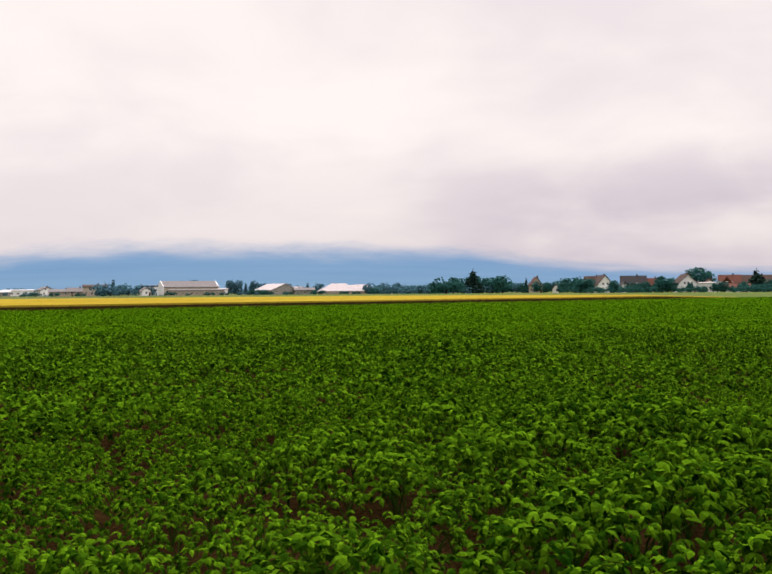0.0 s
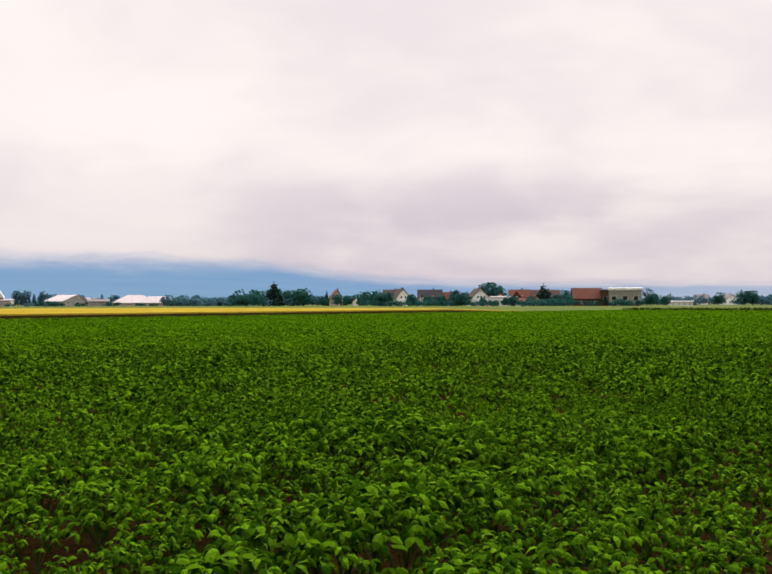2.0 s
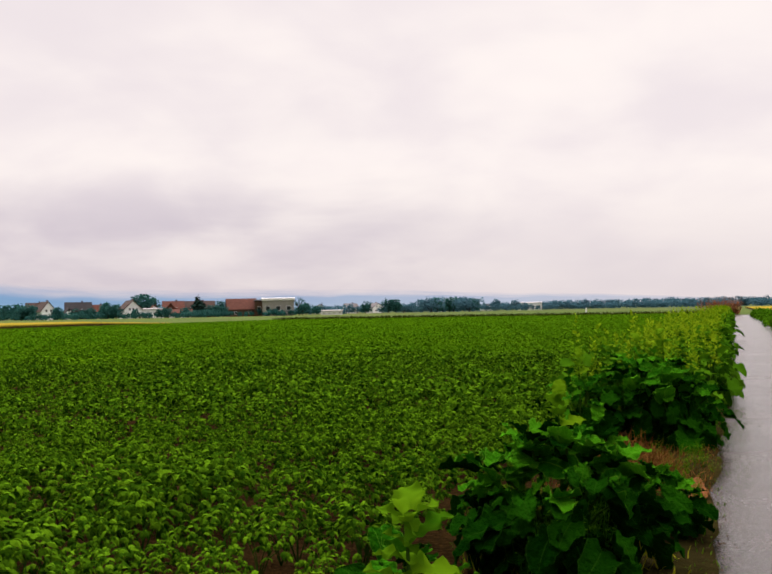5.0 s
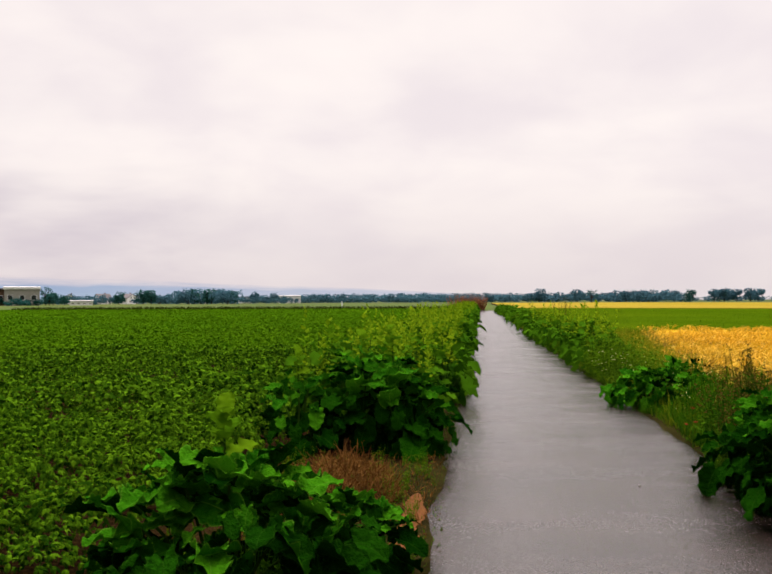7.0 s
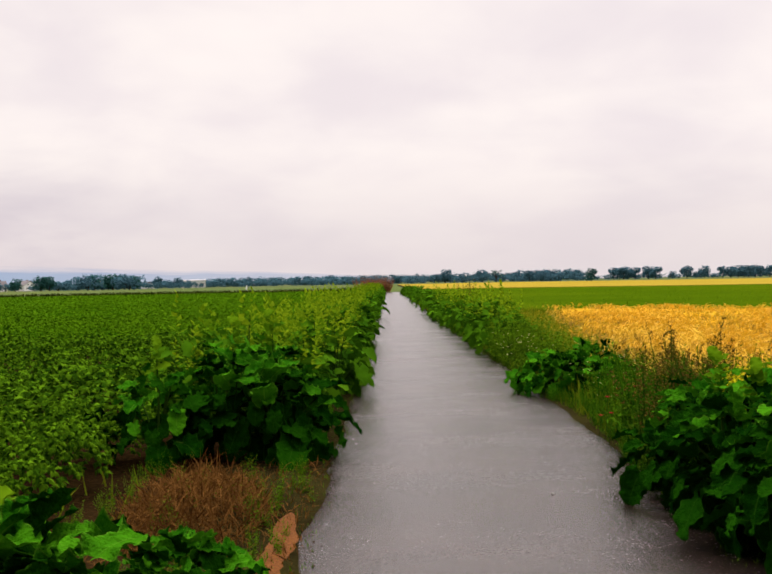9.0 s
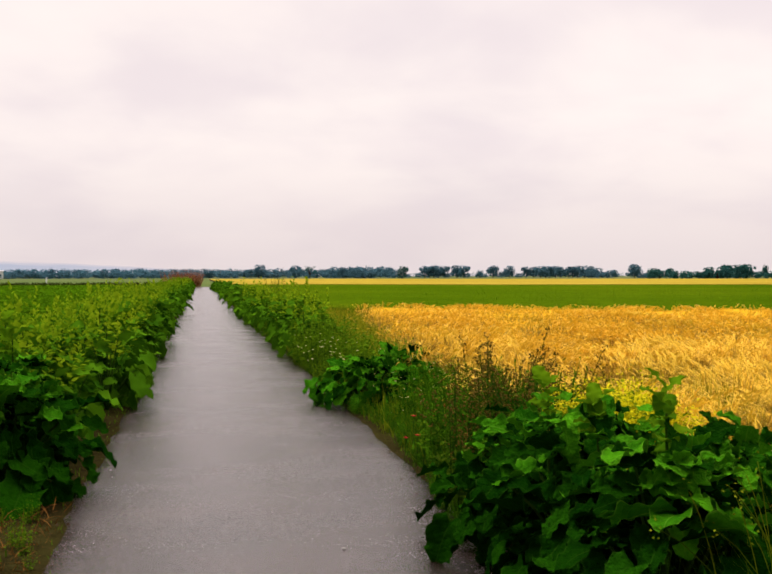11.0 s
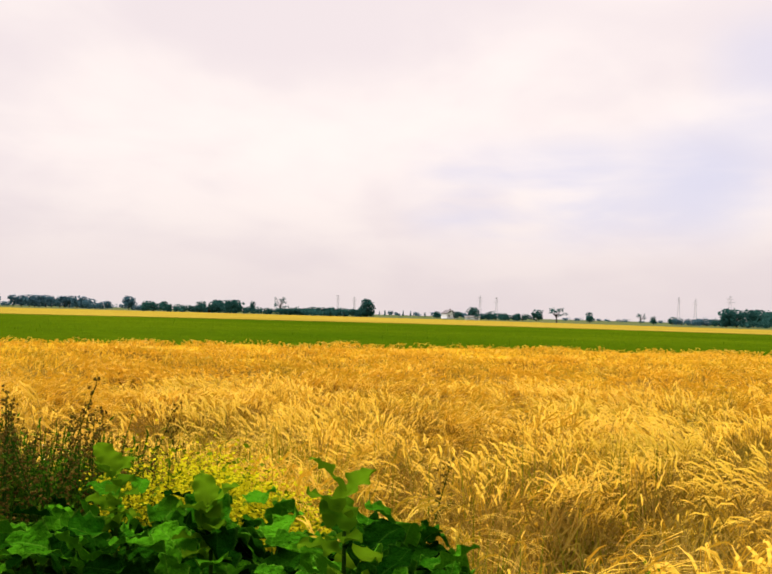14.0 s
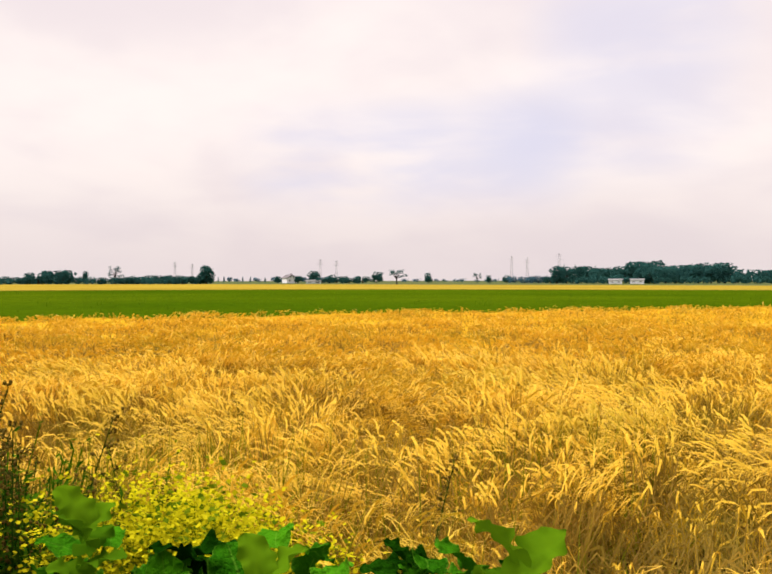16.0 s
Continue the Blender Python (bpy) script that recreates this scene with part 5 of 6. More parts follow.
def stalks(sites, top):
    out = [tube(arc((0, 0, 0), s[0], 0.08, 4), 0.012, 0.007, 3) for s in sites]
    if top:
        out.append(tube([(0, 0, 0), (0.01, 0, top * 0.5), (0.0, 0.0, top * 0.9)], 0.016, 0.005, 6))
    return joined(out)


def burdock(seed, x, y, count, reach, tall, length, shoot=0.0, shade_share=0.45, label="large burdock with broad ruffled dark green leaves on the verge"):
    """A burdock close to the lane: every leaf is a piece of its own."""
    root = new("burdock")
    sites = rosette(seed, round(count * 1.25), reach, tall, length * 0.86)
    part("stalk", mesh_np("stalk", *stalks(sites[::10], shoot), STALK), root, "green ribbed stalks")["kind"] = "stuff"
    for k, (tip, yaw, pitch, roll, size) in enumerate(sites):
        # low leaves take the shaded copy, crown leaves the lit one
        tone = LIT_MESH if k > shade_share * len(sites) and k % 3 else LEAF_MESH
        leaf = part("leaf", tone[(k + seed) % len(tone)], root)
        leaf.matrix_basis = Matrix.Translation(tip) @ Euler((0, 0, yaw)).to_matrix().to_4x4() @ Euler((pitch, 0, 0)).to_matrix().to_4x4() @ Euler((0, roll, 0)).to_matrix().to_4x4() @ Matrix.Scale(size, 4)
    if shoot:
        part("shoot", mesh_np("shoot", *shoot_pair(seed, tall * 0.70, shoot, 9, 0.118), SHOOT_GREEN, True), root, "yellow-green young leaves on a flowering stem")["kind"] = "stuff"
    root.matrix_basis = pose(x, y, 0)
    return tagged(root, label, "burdock", "burdocks on the verges")


# west verge
burdock(1, -1.86, 0.12, 46, 0.50, 0.88, 0.27, 1.05, shade_share=0.55)
burdock(2, -2.00, 3.45, 200, 0.72, 0.90, 0.26, 1.08, shade_share=0.55)
burdock(3, -1.60, 4.65, 84, 0.43, 0.48, 0.22, shade_share=0.5)
burdock(4, -2.70, 2.55, 20, 0.38, 0.34, 0.20, shade_share=0.5)
burdock(5, -1.66, 9.25, 84, 0.64, 0.86, 0.31, shade_share=0.5)
burdock(6, -2.10, 9.45, 90, 0.72, 1.05, 0.31, 1.22, shade_share=0.5)
burdock(7, -2.70, 9.00, 50, 0.60, 0.82, 0.26, 1.05)
burdock(8, -1.84, 10.4, 66, 0.64, 1.00, 0.30, 1.25)
# east verge
burdock(9, 1.62, 7.40, 70, 0.58, 0.78, 0.22, shade_share=0.62)
burdock(10, 1.55, 6.85, 96, 0.64, 0.92, 0.23, 1.02, shade_share=0.62)
burdock(11, 1.56, 6.20, 104, 0.62, 0.95, 0.255, 1.00, shade_share=0.64)
burdock(12, 1.62, 5.62, 128, 0.60, 0.92, 0.265, 1.13, shade_share=0.64)
burdock(13, 2.10, 6.00, 92, 0.50, 0.86, 0.25, shade_share=0.62)
burdock(18, 2.38, 6.35, 90, 0.46, 0.86, 0.25, shade_share=0.7)
burdock(16, 1.92, 6.65, 60, 0.50, 0.94, 0.22, shade_share=0.62)
burdock(14, 1.82, 13.75, 120, 0.82, 0.58, 0.27, shade_share=0.1)
burdock(15, 2.35, 14.3, 100, 0.80, 0.66, 0.27, shade_share=0.1)
burdock(17, 2.20, 13.0, 70, 0.58, 0.58, 0.24, shade_share=0.1)


def burdock_pair(seed, count, reach, tall, length, blades=LEAVES_LOW):
    out = []
    for k, (tip, yaw, pitch, roll, size) in enumerate(rosette(seed, count, reach, tall, length)):
        one = np.ones(1)
        out.append(strew(*blades[k % 5], tip[None], turns(one * yaw, one * pitch, one * roll), [size]))
    return joined(out)


def moved(pair, x, y):
    return pair[0] + np.array([x, y, 0.0]), pair[1]


HEDGE = [burdock_pair(400 + k, 42, 0.60, 0.98, 0.28) for k in range(4)]
SHOOTS = [joined([moved(shoot_pair(420 + 5 * k + j, 0.5, 1.02 + 0.11 * j, 14, 0.105, True), 0.24 * math.cos(1.3 * j + k), 0.24 * math.sin(1.3 * j + k)) for j in range(4)]) for k in range(4)]


def hedge_models():
    out = []
    for k in range(4):
        root = new("burdock")
        sites = rosette(400 + k, 40, 0.60, 0.98, 0.225)
        part("stalk", mesh_np("stalk", *stalks(sites[::3], 1.15), STALK), root)["kind"] = "stuff"
        part("foliage", mesh_np("foliage", *HEDGE[k], BURDOCK_FAR, True), root, "broad dark green ruffled leaves")["kind"] = "stuff"
        part("shoot", mesh_np("shoot", *SHOOTS[k], SHOOT, True), root, "yellow-green young leaves on flowering stems")["kind"] = "stuff"
        out.append(tagged(root, "burdock in flower in the hedge along the lane", "burdock", "burdocks on the verges"))
    return out


def place(models, spots):
    """Copies of whole models at x, y, turn and size; the first of each model is the model itself."""
    fresh = set()
    for n, (x, y, turn, size) in enumerate(spots):
        k = int(rng.integers(len(models)))
        m = pose(x, y, 0, 0, 0, turn) @ Matrix.Scale(size, 4)
        if k in fresh:
            keep = models[k].matrix_basis.copy()
            models[k].matrix_basis = Matrix.Identity(4)
            copy_thing(models[k], m)
            models[k].matrix_basis = keep
        else:
            fresh.add(k)
            models[k].matrix_basis = m


spots = []
for y in np.arange(11.2, 34, 0.62):
    for x in (-1.60, -2.15, -2.72):
        if rng.random() < 0.88:
            spots.append((x + rng.normal(0, 0.12), y + rng.normal(0, 0.18), float(rng.uniform(0, 360)), float(rng.uniform(0.70, 1.14))))
for y in (20.6, 21.2, 21.8, 22.3, 22.8, 23.4, 24.0, 24.6, 25.3, 26.2, 28.0, 29.5, 30.4, 31.2, 32.6, 34.0, 35.5, 36.5, 38.2, 40.0, 42.0, 44.5):
    spots.append((1.76 + float(np.clip(rng.normal(0, 0.2), -0.12, 0.5)), y, float(rng.uniform(0, 360)), float(rng.uniform(0.85, 1.15))))
place(hedge_models(), spots)

LEAVES_FAR = [big_leaf(340 + k, 3, 2) for k in range(5)]
ROWS_FAR = [burdock_pair(440 + k, 18, 0.7, 1.0, 0.34, LEAVES_FAR) for k in range(3)]
hy = np.concatenate([np.arange(33.5, 144, 0.8)] * 3)
hx = np.repeat([-1.72, -2.25, -2.8], len(hy) // 3) + rng.normal(0, 0.15, len(hy))
hy = hy + rng.normal(0, 0.2, len(hy))
stuff("burdock_hedge", *lay(ROWS_FAR, hx, hy, 0.0, rnd(len(hx), 0.8, 1.15)), BURDOCK_FAR, "long hedge of burdock along the lane", "burdock hedge")
stuff("burdock_hedge_tops", *lay(SHOOTS[:2], hx[::3], hy[::3], 0.0, rnd(len(hx[::3]), 0.85, 1.15)), SHOOT, "yellow-green flowering tops of the burdock hedge", "burdock hedge")
ry = np.concatenate([np.arange(44, 145, 1.1), np.arange(34, 145, 1.7)])
rx = rng.normal(2.0, 0.25, len(ry))
stuff("verge_hedge_east", *lay(ROWS_FAR, rx, ry, 0.0, rnd(len(rx), 0.6, 1.15)), BURDOCK_FAR, "dark green weeds lining the lane beside the grain", "verge weeds")

# ---- grasses and weeds on the verges ----


def grass(name, x, y, tall, wide, mat, label, lean=0.5, category="grass"):
    n = len(x)
    # short where the lane is near
    tall = tall * np.clip((np.abs(x - 0.1) - 1.15) / 0.7, 0.3, 1.0)
    size = np.stack([np.full(n, wide) * rnd(n, 0.7, 1.3), tall * rnd(n, 0.5, 1.2) * 1.0, tall * rnd(n, 0.55, 1.15)], 1)
    return stuff(name, *strew(*BLADE3, np.stack([x, y, np.zeros(n)], 1), turns(rnd(n, 0, 6.28), rng.normal(0, lean * 0.4, n), rng.normal(0, 0.2, n)), size), mat, label, category)


def patch(n, x0, x1, y0, y1):
    return rnd(n, x0, x1), rnd(n, y0, y1)


def verge_edge(y):
    """How near to the lane's middle the growth on the east verge comes."""
    return np.interp(y, [7.3, 8.3, 9.3, 10.0, 11.3, 12.2, 13.0, 13.9, 16.3, 20.0, 25.0, 40.0], [1.15, 1.28, 1.45, 1.42, 1.60, 1.52, 1.35, 1.10, 1.30, 1.25, 1.12, 1.10])


x1_, y1_ = patch(6200, 1.50, 3.0, 7.6, 34)
x2_, y2_ = patch(2500, 1.7, 3.2, 2.5, 7.6)
grass("verge_grass_east", np.r_[x1_, x2_], np.r_[y1_, y2_], 0.46, 0.013, VERGE_BLADE, "tall tangled grass between lane and barley")
x1_, y1_ = patch(3000, -3.0, -1.35, 10.2, 34)
x2_, y2_ = patch(30, -3.1, -2.4, 4.2, 8.5)
grass("verge_grass_west", np.r_[x1_, x2_], np.r_[y1_, y2_], 0.30, 0.012, VERGE_BLADE, "short grass under the burdocks")
x1_, y1_ = patch(15000, 2.3, 6.2, 11, 36)
in_ = x1_ < 2.7 + 0.122 * np.maximum(0, y1_ - 14)
grass("grass_wedge", x1_[in_], y1_[in_], 0.62, 0.022, BLADE, "yellow-green grass between verge and barley")
x1_, y1_ = patch(4200, 1.45, 3.2, 34, 140)
grass("verge_grass_far", x1_, y1_, 0.75, 0.05, VERGE_BLADE, "tall grass along the far verge")
x1_, y1_ = patch(4200, -77, -2, 151.5, 155)
grass("field_margin_grass", x1_, y1_, 0.80, 0.22, MARGIN, "weedy dark brown-green margin beyond the beans")
n_ = 2400
a_, r_, h_ = rnd(n_, 0, 6.28), np.sqrt(rnd(n_)), rnd(n_)
pos_ = np.stack([-1.95 + 0.48 * r_ * np.cos(a_), 6.9 + 1.0 * r_ * np.sin(a_), 0.30 * (1 - r_**2) * h_], 1)
size_ = np.stack([np.full(n_, 0.008), rnd(n_, 0.15, 0.34), rnd(n_, 0.05, 0.22)], 1)
stuff("dry_grass_patch", *strew(*BLADE3, pos_, turns(rnd(n_, 0, 6.28), rng.normal(-0.2, 0.5, n_), rng.normal(0, 0.6, n_)), size_), DRY, "rust-brown withered grass patch by the lane", "dry grass")
n_ = 900
pos_ = np.stack([rnd(n_, -2.5, -1.18), rnd(n_, 5.2, 8.8), rnd(n_, 0.0, 0.05)], 1)
size_ = np.stack([np.full(n_, 0.007), rnd(n_, 0.10, 0.25), rnd(n_, 0.01, 0.08)], 1)
stuff("dry_grass_scatter", *strew(*BLADE3, pos_, turns(rnd(n_, 0, 6.28), rng.normal(0, 0.25, n_), rng.normal(0, 0.4, n_)), size_), DRY, "flattened withered grass on the bare verge", "dry grass")
x1_, y1_ = patch(520, -2.6, -1.16, 5.0, 8.6)
grass("dry_grass_fringe", x1_, y1_, 0.10, 0.008, DRY, "browning grass round the withered patch", 1.2)
lx1, ly1 = rnd(1500, -1.42, -1.08), -3 + 33 * rnd(1500) ** 1.5
ly2 = 4 + 28 * rnd(1500) ** 1.5
lx2 = verge_edge(ly2) + rnd(1500, 0.0, 0.25)
grass("lane_edge_grass", np.r_[lx1, lx2], np.r_[ly1, ly2], 0.15, 0.009, WEED, "short weeds and grass creeping over the lane's edge", 2.2)
n_ = 420
lx1, ly1 = -1.14 + rng.normal(0, 0.06, n_), -3 + 33 * rnd(n_)
lx2, ly2 = 1.34 + rng.normal(0, 0.06, n_), 4 + 26 * rnd(n_)
lx1, ly1 = np.r_[lx1, lx2], np.r_[ly1, ly2]
stuff("lane_litter", *strew(*LEAF2, np.stack([lx1, ly1, np.full(2 * n_, 0.022)], 1), turns(rnd(2 * n_, 0, 6.28), rng.normal(0.1, 0.15, 2 * n_), rng.normal(0, 0.3, 2 * n_)), rnd(2 * n_, 0.010, 0.032)), CROP_BASE, "dead brown leaf litter along the lane's edges", "leaf litter")
x1_, y1_ = patch(1400, -2.6, -1.25, -18, 4)
x2_, y2_ = patch(1700, 1.45, 2.8, -18, 5)
grass("verge_grass_south", np.r_[x1_, x2_], np.r_[y1_, y2_], 0.22, 0.012, BLADE, "short grass on both verges of the lane", 1.2)
n_ = 34
stems_ = []
for bx_, by_, tx_, ty_, tz_ in zip(rnd(n_, 1.62, 2.25), rnd(n_, 4.65, 5.1), rng.normal(-0.05, 0.22, n_), rng.normal(0.0, 0.2, n_), rnd(n_, 0.55, 0.92)):
    stems_.append(tube(arc((bx_, by_, 0), (bx_ + tx_, by_ + ty_, tz_), 0.12, 6), 0.0028, 0.0014, 3))
    tip_ = np.array([bx_ + tx_, by_ + ty_, tz_])
    stems_.append(strew(*LEAF2, tip_ + rng.normal(0, 0.012, (6, 3)) + np.linspace(-0.05, 0.03, 6)[:, None] * np.array([0.3 * tx_, 0.3 * ty_, 1]), turns(rnd(6, 0, 6.28), rng.normal(0.6, 0.3, 6), np.zeros(6)), np.full(6, 0.014)))
stuff("wiry_stalks", *joined(stems_), VERGE_BLADE, "thin green grass stalks bending over the burdock", "grass")
x1_, y1_ = np.r_[rnd(1500, 1.5, 2.15), rng.normal(2.75, 0.22, 1300)], np.r_[rnd(1500, 4.35, 5.35), rnd(1300, 5.2, 7.0)]
grass("wiry_grass", x1_, y1_, 0.70, 0.009, VERGE_BLADE, "wiry dark green grass beside the burdock", 1.6)


def weed_pair(seed, stems, tall, leaf, n=16, blade=LEAF2):
    """A leafy weed of several thin upright stems."""
    g = np.random.default_rng(seed)
    out = []
    for _ in range(stems):
        a, r = g.uniform(0, 6.28), g.uniform(0.02, 0.20)
        t = np.linspace(0.1, 1, n)
        h = tall * g.uniform(0.6, 1.1)
        pos = np.stack([r * (0.4 + t) * math.cos(a), r * (0.4 + t) * math.sin(a), h * t], 1)
        out.append(tube(pos[::4], 0.004, 0.002, 3))
        out.append(strew(*blade, pos + g.normal(0, 0.012, pos.shape), turns(np.arange(n) * 2.4 + a, g.normal(0.2, 0.4, n), g.normal(0, 0.4, n)), leaf * (1.3 - 0.8 * t)))
    return joined(out)


WEEDS = [weed_pair(500 + k, 8, 0.60, 0.052) for k in range(4)]
FINE_WEEDS = [weed_pair(510 + k, 9, 0.60, 0.066, 22, LEAF_SLIM) for k in range(4)]
wx = np.concatenate([rnd(75, 1.40, 2.4), rnd(75, 1.42, 2.7), rnd(110, 1.45, 2.7), rnd(190, 1.28, 1.55)])
wy = np.concatenate([rnd(75, 8.2, 11.8), rnd(75, 11.8, 21), rnd(110, 19, 40), 8 + 32 * rnd(190) ** 1.8])
ey1 = rnd(190, 7.4, 13.2)
ex1 = verge_edge(ey1) + rnd(190, 0.02, 0.42)
stuff("verge_weeds_edge", *lay(FINE_WEEDS, ex1, ey1, 0.0, rnd(190, 0.22, 0.5)), BURDOCK_FAR, "low green weeds along the lane's edge", "weeds")
ws = np.r_[rnd(260, 0.6, 1.4), rnd(190, 0.25, 0.7)]
ws = np.where(wy < 12, np.minimum(ws, 0.95), ws)
free = ~((wy > 12.2) & (wy < 15.0) & (wx < 2.4)) & (wx > verge_edge(wy) + 0.16)
wx, wy, ws = wx[free], wy[free], ws[free]
stuff("verge_weeds", *lay(WEEDS, wx, wy, 0.0, ws), WEED, "mixed green weeds on the verge", "weeds")
cy = np.array([15.6, 16.9, 18.3, 19.8, 21.2, 24.2, 27.0, 28.3, 30.5, 33.0, 36.5, 40.0, 44.0, 49.0, 55.0, 62.0])
dx_, dy_ = np.r_[rnd(110, 1.52, 2.3), rnd(84, 1.75, 2.7)], np.r_[rnd(110, 7.8, 9.4), rnd(84, 9.2, 12.6)]
stuff("dock_undergrowth", *lay(FINE_WEEDS, dx_, dy_, 0.0, np.r_[rnd(110, 0.9, 1.55), rnd(84, 0.75, 1.15)]), BURDOCK_FAR, "dark green weeds at the foot of the docks", "weeds")
cx, cy = np.repeat(rng.normal(1.95, 0.2, len(cy)), 6), np.repeat(cy, 6)
cx, cy = cx + rng.normal(0, 0.2, len(cx)), cy + rng.normal(0, 0.4, len(cy))
stuff("verge_clumps", *lay(WEEDS, cx, cy, 0.0, rnd(len(cx), 1.2, 1.75)), WEED, "tall bushy weeds in clumps on the verge", "weeds")
wx, wy = rnd(80, -2.7, -1.2), rnd(80, 4.6, 8.7)
stuff("verge_weeds_low", *lay(WEEDS, wx, wy, 0.0, rnd(80, 0.18, 0.42)), WEED, "small green weeds among the dry grass", "weeds")

BEAD = np.array([(0, 0, 1), (1, 0, 0), (0, 1, 0), (-1, 0, 0), (0, -1, 0), (0, 0, -1)], float), np.array([(0, 1, 2), (0, 2, 3), (0, 3, 4), (0, 4, 1), (5, 2, 1), (5, 3, 2), (5, 4, 3), (5, 1, 4)])


def dock(seed, x, y, tall, stems, mat=SEED, label="dried brown seeding dock on the grassy verge"):
    """A dried, branching seed plant."""
    g = np.random.default_rng(seed)
    root = new("dock_plant")
    wood, beads, leaves = [], [], []
    for _ in range(stems):
        a, r, h = g.uniform(0, 6.28), g.uniform(0.05, 0.46), tall * g.uniform(0.7, 1.0)
        tip = np.array([r * math.cos(a), r * math.sin(a), h])
        path = arc((0.04 * math.cos(a), 0.04 * math.sin(a), 0), tip, 0.04)
        wood.append(tube(path, 0.006, 0.002, 3))
        for k in range(9):
            t = 0.62 + 0.38 * k / 8
            p = path[0] * (1 - t) + tip * t
            b = g.uniform(0, 6.28)
            q = p + np.array([0.10 * math.cos(b), 0.10 * math.sin(b), 0.07]) * (1.2 - t) * 1.6
            wood.append(tube([p, q], 0.0025, 0.001, 3))
            m = 5
            s = g.uniform(0.2, 1.0, m)[:, None]
            beads.append(strew(*BEAD, p + (q - p) * s + g.normal(0, 0.010, (m, 3)), turns(rnd(m), rnd(m), rnd(m)), g.uniform(0.005, 0.010, m)))
        if stems > 5:
            m = 80
            t = g.uniform(0.12, 0.86, m)
            pos = path[0] + (tip - path[0]) * t[:, None] + g.normal(0, 0.035, (m, 3)) * (1.5 - t)[:, None]
            leaves.append(strew(*LEAF_SLIM, pos, turns(g.uniform(0, 6.28, m), g.normal(0.3, 0.5, m), g.normal(0, 0.5, m)), g.uniform(0.05, 0.10, m) * (1.35 - t)))
    part("stalk", mesh_np("stalk", *joined(wood), STALK), root)
    if leaves:
        part("foliage", mesh_np("foliage", *joined(leaves), MARGIN_GREEN), root, "narrow olive green leaves")["kind"] = "stuff"
    part("seed_head", mesh_np("seed_head", *joined(beads), mat), root, "clusters of small dry seeds")["kind"] = "stuff"
    root.matrix_basis = pose(x, y, 0)
    return tagged(root, label, "dock", "dried docks")


for k, (x, y, h) in enumerate(((1.60, 8.13, 1.24), (1.92, 7.95, 1.12), (1.45, 8.35, 1.0), (1.78, 8.35, 1.12), (1.38, 8.1, 0.84), (2.08, 8.3, 0.98), (1.62, 8.7, 1.02), (1.92, 8.75, 0.94), (2.2, 8.05, 0.9))):
    dock(600 + k, x, y, h, 11 if h > 1.05 else 7)
for k, (x, y) in enumerate(((3.3, 7.3), (2.6, 8.0), (4.6, 9.8))):
    dock(620 + k, x, y, 0.98, 1, label="single dark dry stem standing in the barley")
for k in range(3):
    dock(630 + k, 2.45 + 0.2 * k, 39.5 + 0.8 * k, 2.0, 5, label="tall dark dry weed beside the lane")
kx, ky = rnd(46, -5.2, -0.4), rnd(46, 146.5, 149.5)
stuff("dock_stand", *lay(WEEDS, kx, ky, 0.0, rnd(46, 3.2, 4.4)), RUST, "stand of rust-red seeding docks at the lane's end", "docks")


n_ = 120
bl = np.stack([rnd(n_, 1.52, 2.3), rnd(n_, 8.6, 12.4), rnd(n_, 0.25, 0.80)], 1)
bl[:, 2] *= np.clip((bl[:, 0] - 1.0) / 0.6, 0.4, 1.0)
bl = np.repeat(bl, 5, axis=0)
stuff("verge_blossoms", *strew(*LEAF2, bl, turns(np.tile(np.arange(5) * 1.256, n_), rng.normal(0.5, 0.2, 5 * n_), np.zeros(5 * n_)), np.repeat(rnd(n_, 0.006, 0.012), 5)), WHITE, "tiny cream flowers scattered through the verge weeds", "flowers")
gx_, gy_ = np.r_[rng.normal(3.2, 0.55, 1500), rng.normal(4.9, 0.5, 500), rng.normal(2.75, 0.2, 700)], np.r_[rng.normal(8.6, 0.35, 1500), rng.normal(7.6, 0.35, 500), rng.normal(7.9, 0.8, 700)]
grass("barley_weeds", gx_, gy_, 0.85, 0.010, BLADE, "long yellow-green grass grown up through the barley", 1.6)


ux, uy = np.r_[rnd(60, 1.5, 2.15), rng.normal(-2.08, 0.16, 44), rng.normal(-1.88, 0.08, 16)], np.r_[rnd(60, 5.5, 7.2), rng.normal(3.5, 0.16, 44), rng.normal(0.15, 0.08, 16)]
stuff("burdock_undergrowth", *lay(FINE_WEEDS, ux, uy, 0.0, rnd(120, 0.5, 0.95)), BURDOCK_FAR, "dark green weeds crowded under the burdock leaves", "weeds")


def poppy(x, y, h):
    root = new("poppy")
    part("stem", mesh_np("stem", *tube([(0, 0, 0), (0.02, 0, h * 0.6), (0.03, 0.01, h)], 0.003, 0.002, 4), STALK), root)
    n = 5
    petals = strew(*LEAF4, np.repeat([[0.03, 0.01, h]], n, 0), turns(np.arange(n) * 1.256, np.full(n, 0.75), rng.normal(0, 0.2, n)), np.full(n, 0.033))
    part("flower", mesh_np("flower", *petals, RED), root, "open red petals")
    root.matrix_basis = pose(x, y, 0)
    tagged(root, "red poppy in bloom among green verge weeds", "poppy", "poppies")


for x, y, h in ((1.33, 9.63, 0.26), (1.52, 9.72, 0.50), (1.46, 9.30, 0.48), (1.52, 9.05, 0.52), (1.42, 9.75, 0.42), (1.54, 9.15, 0.58), (1.40, 9.50, 0.30)):
    poppy(x, y, h)


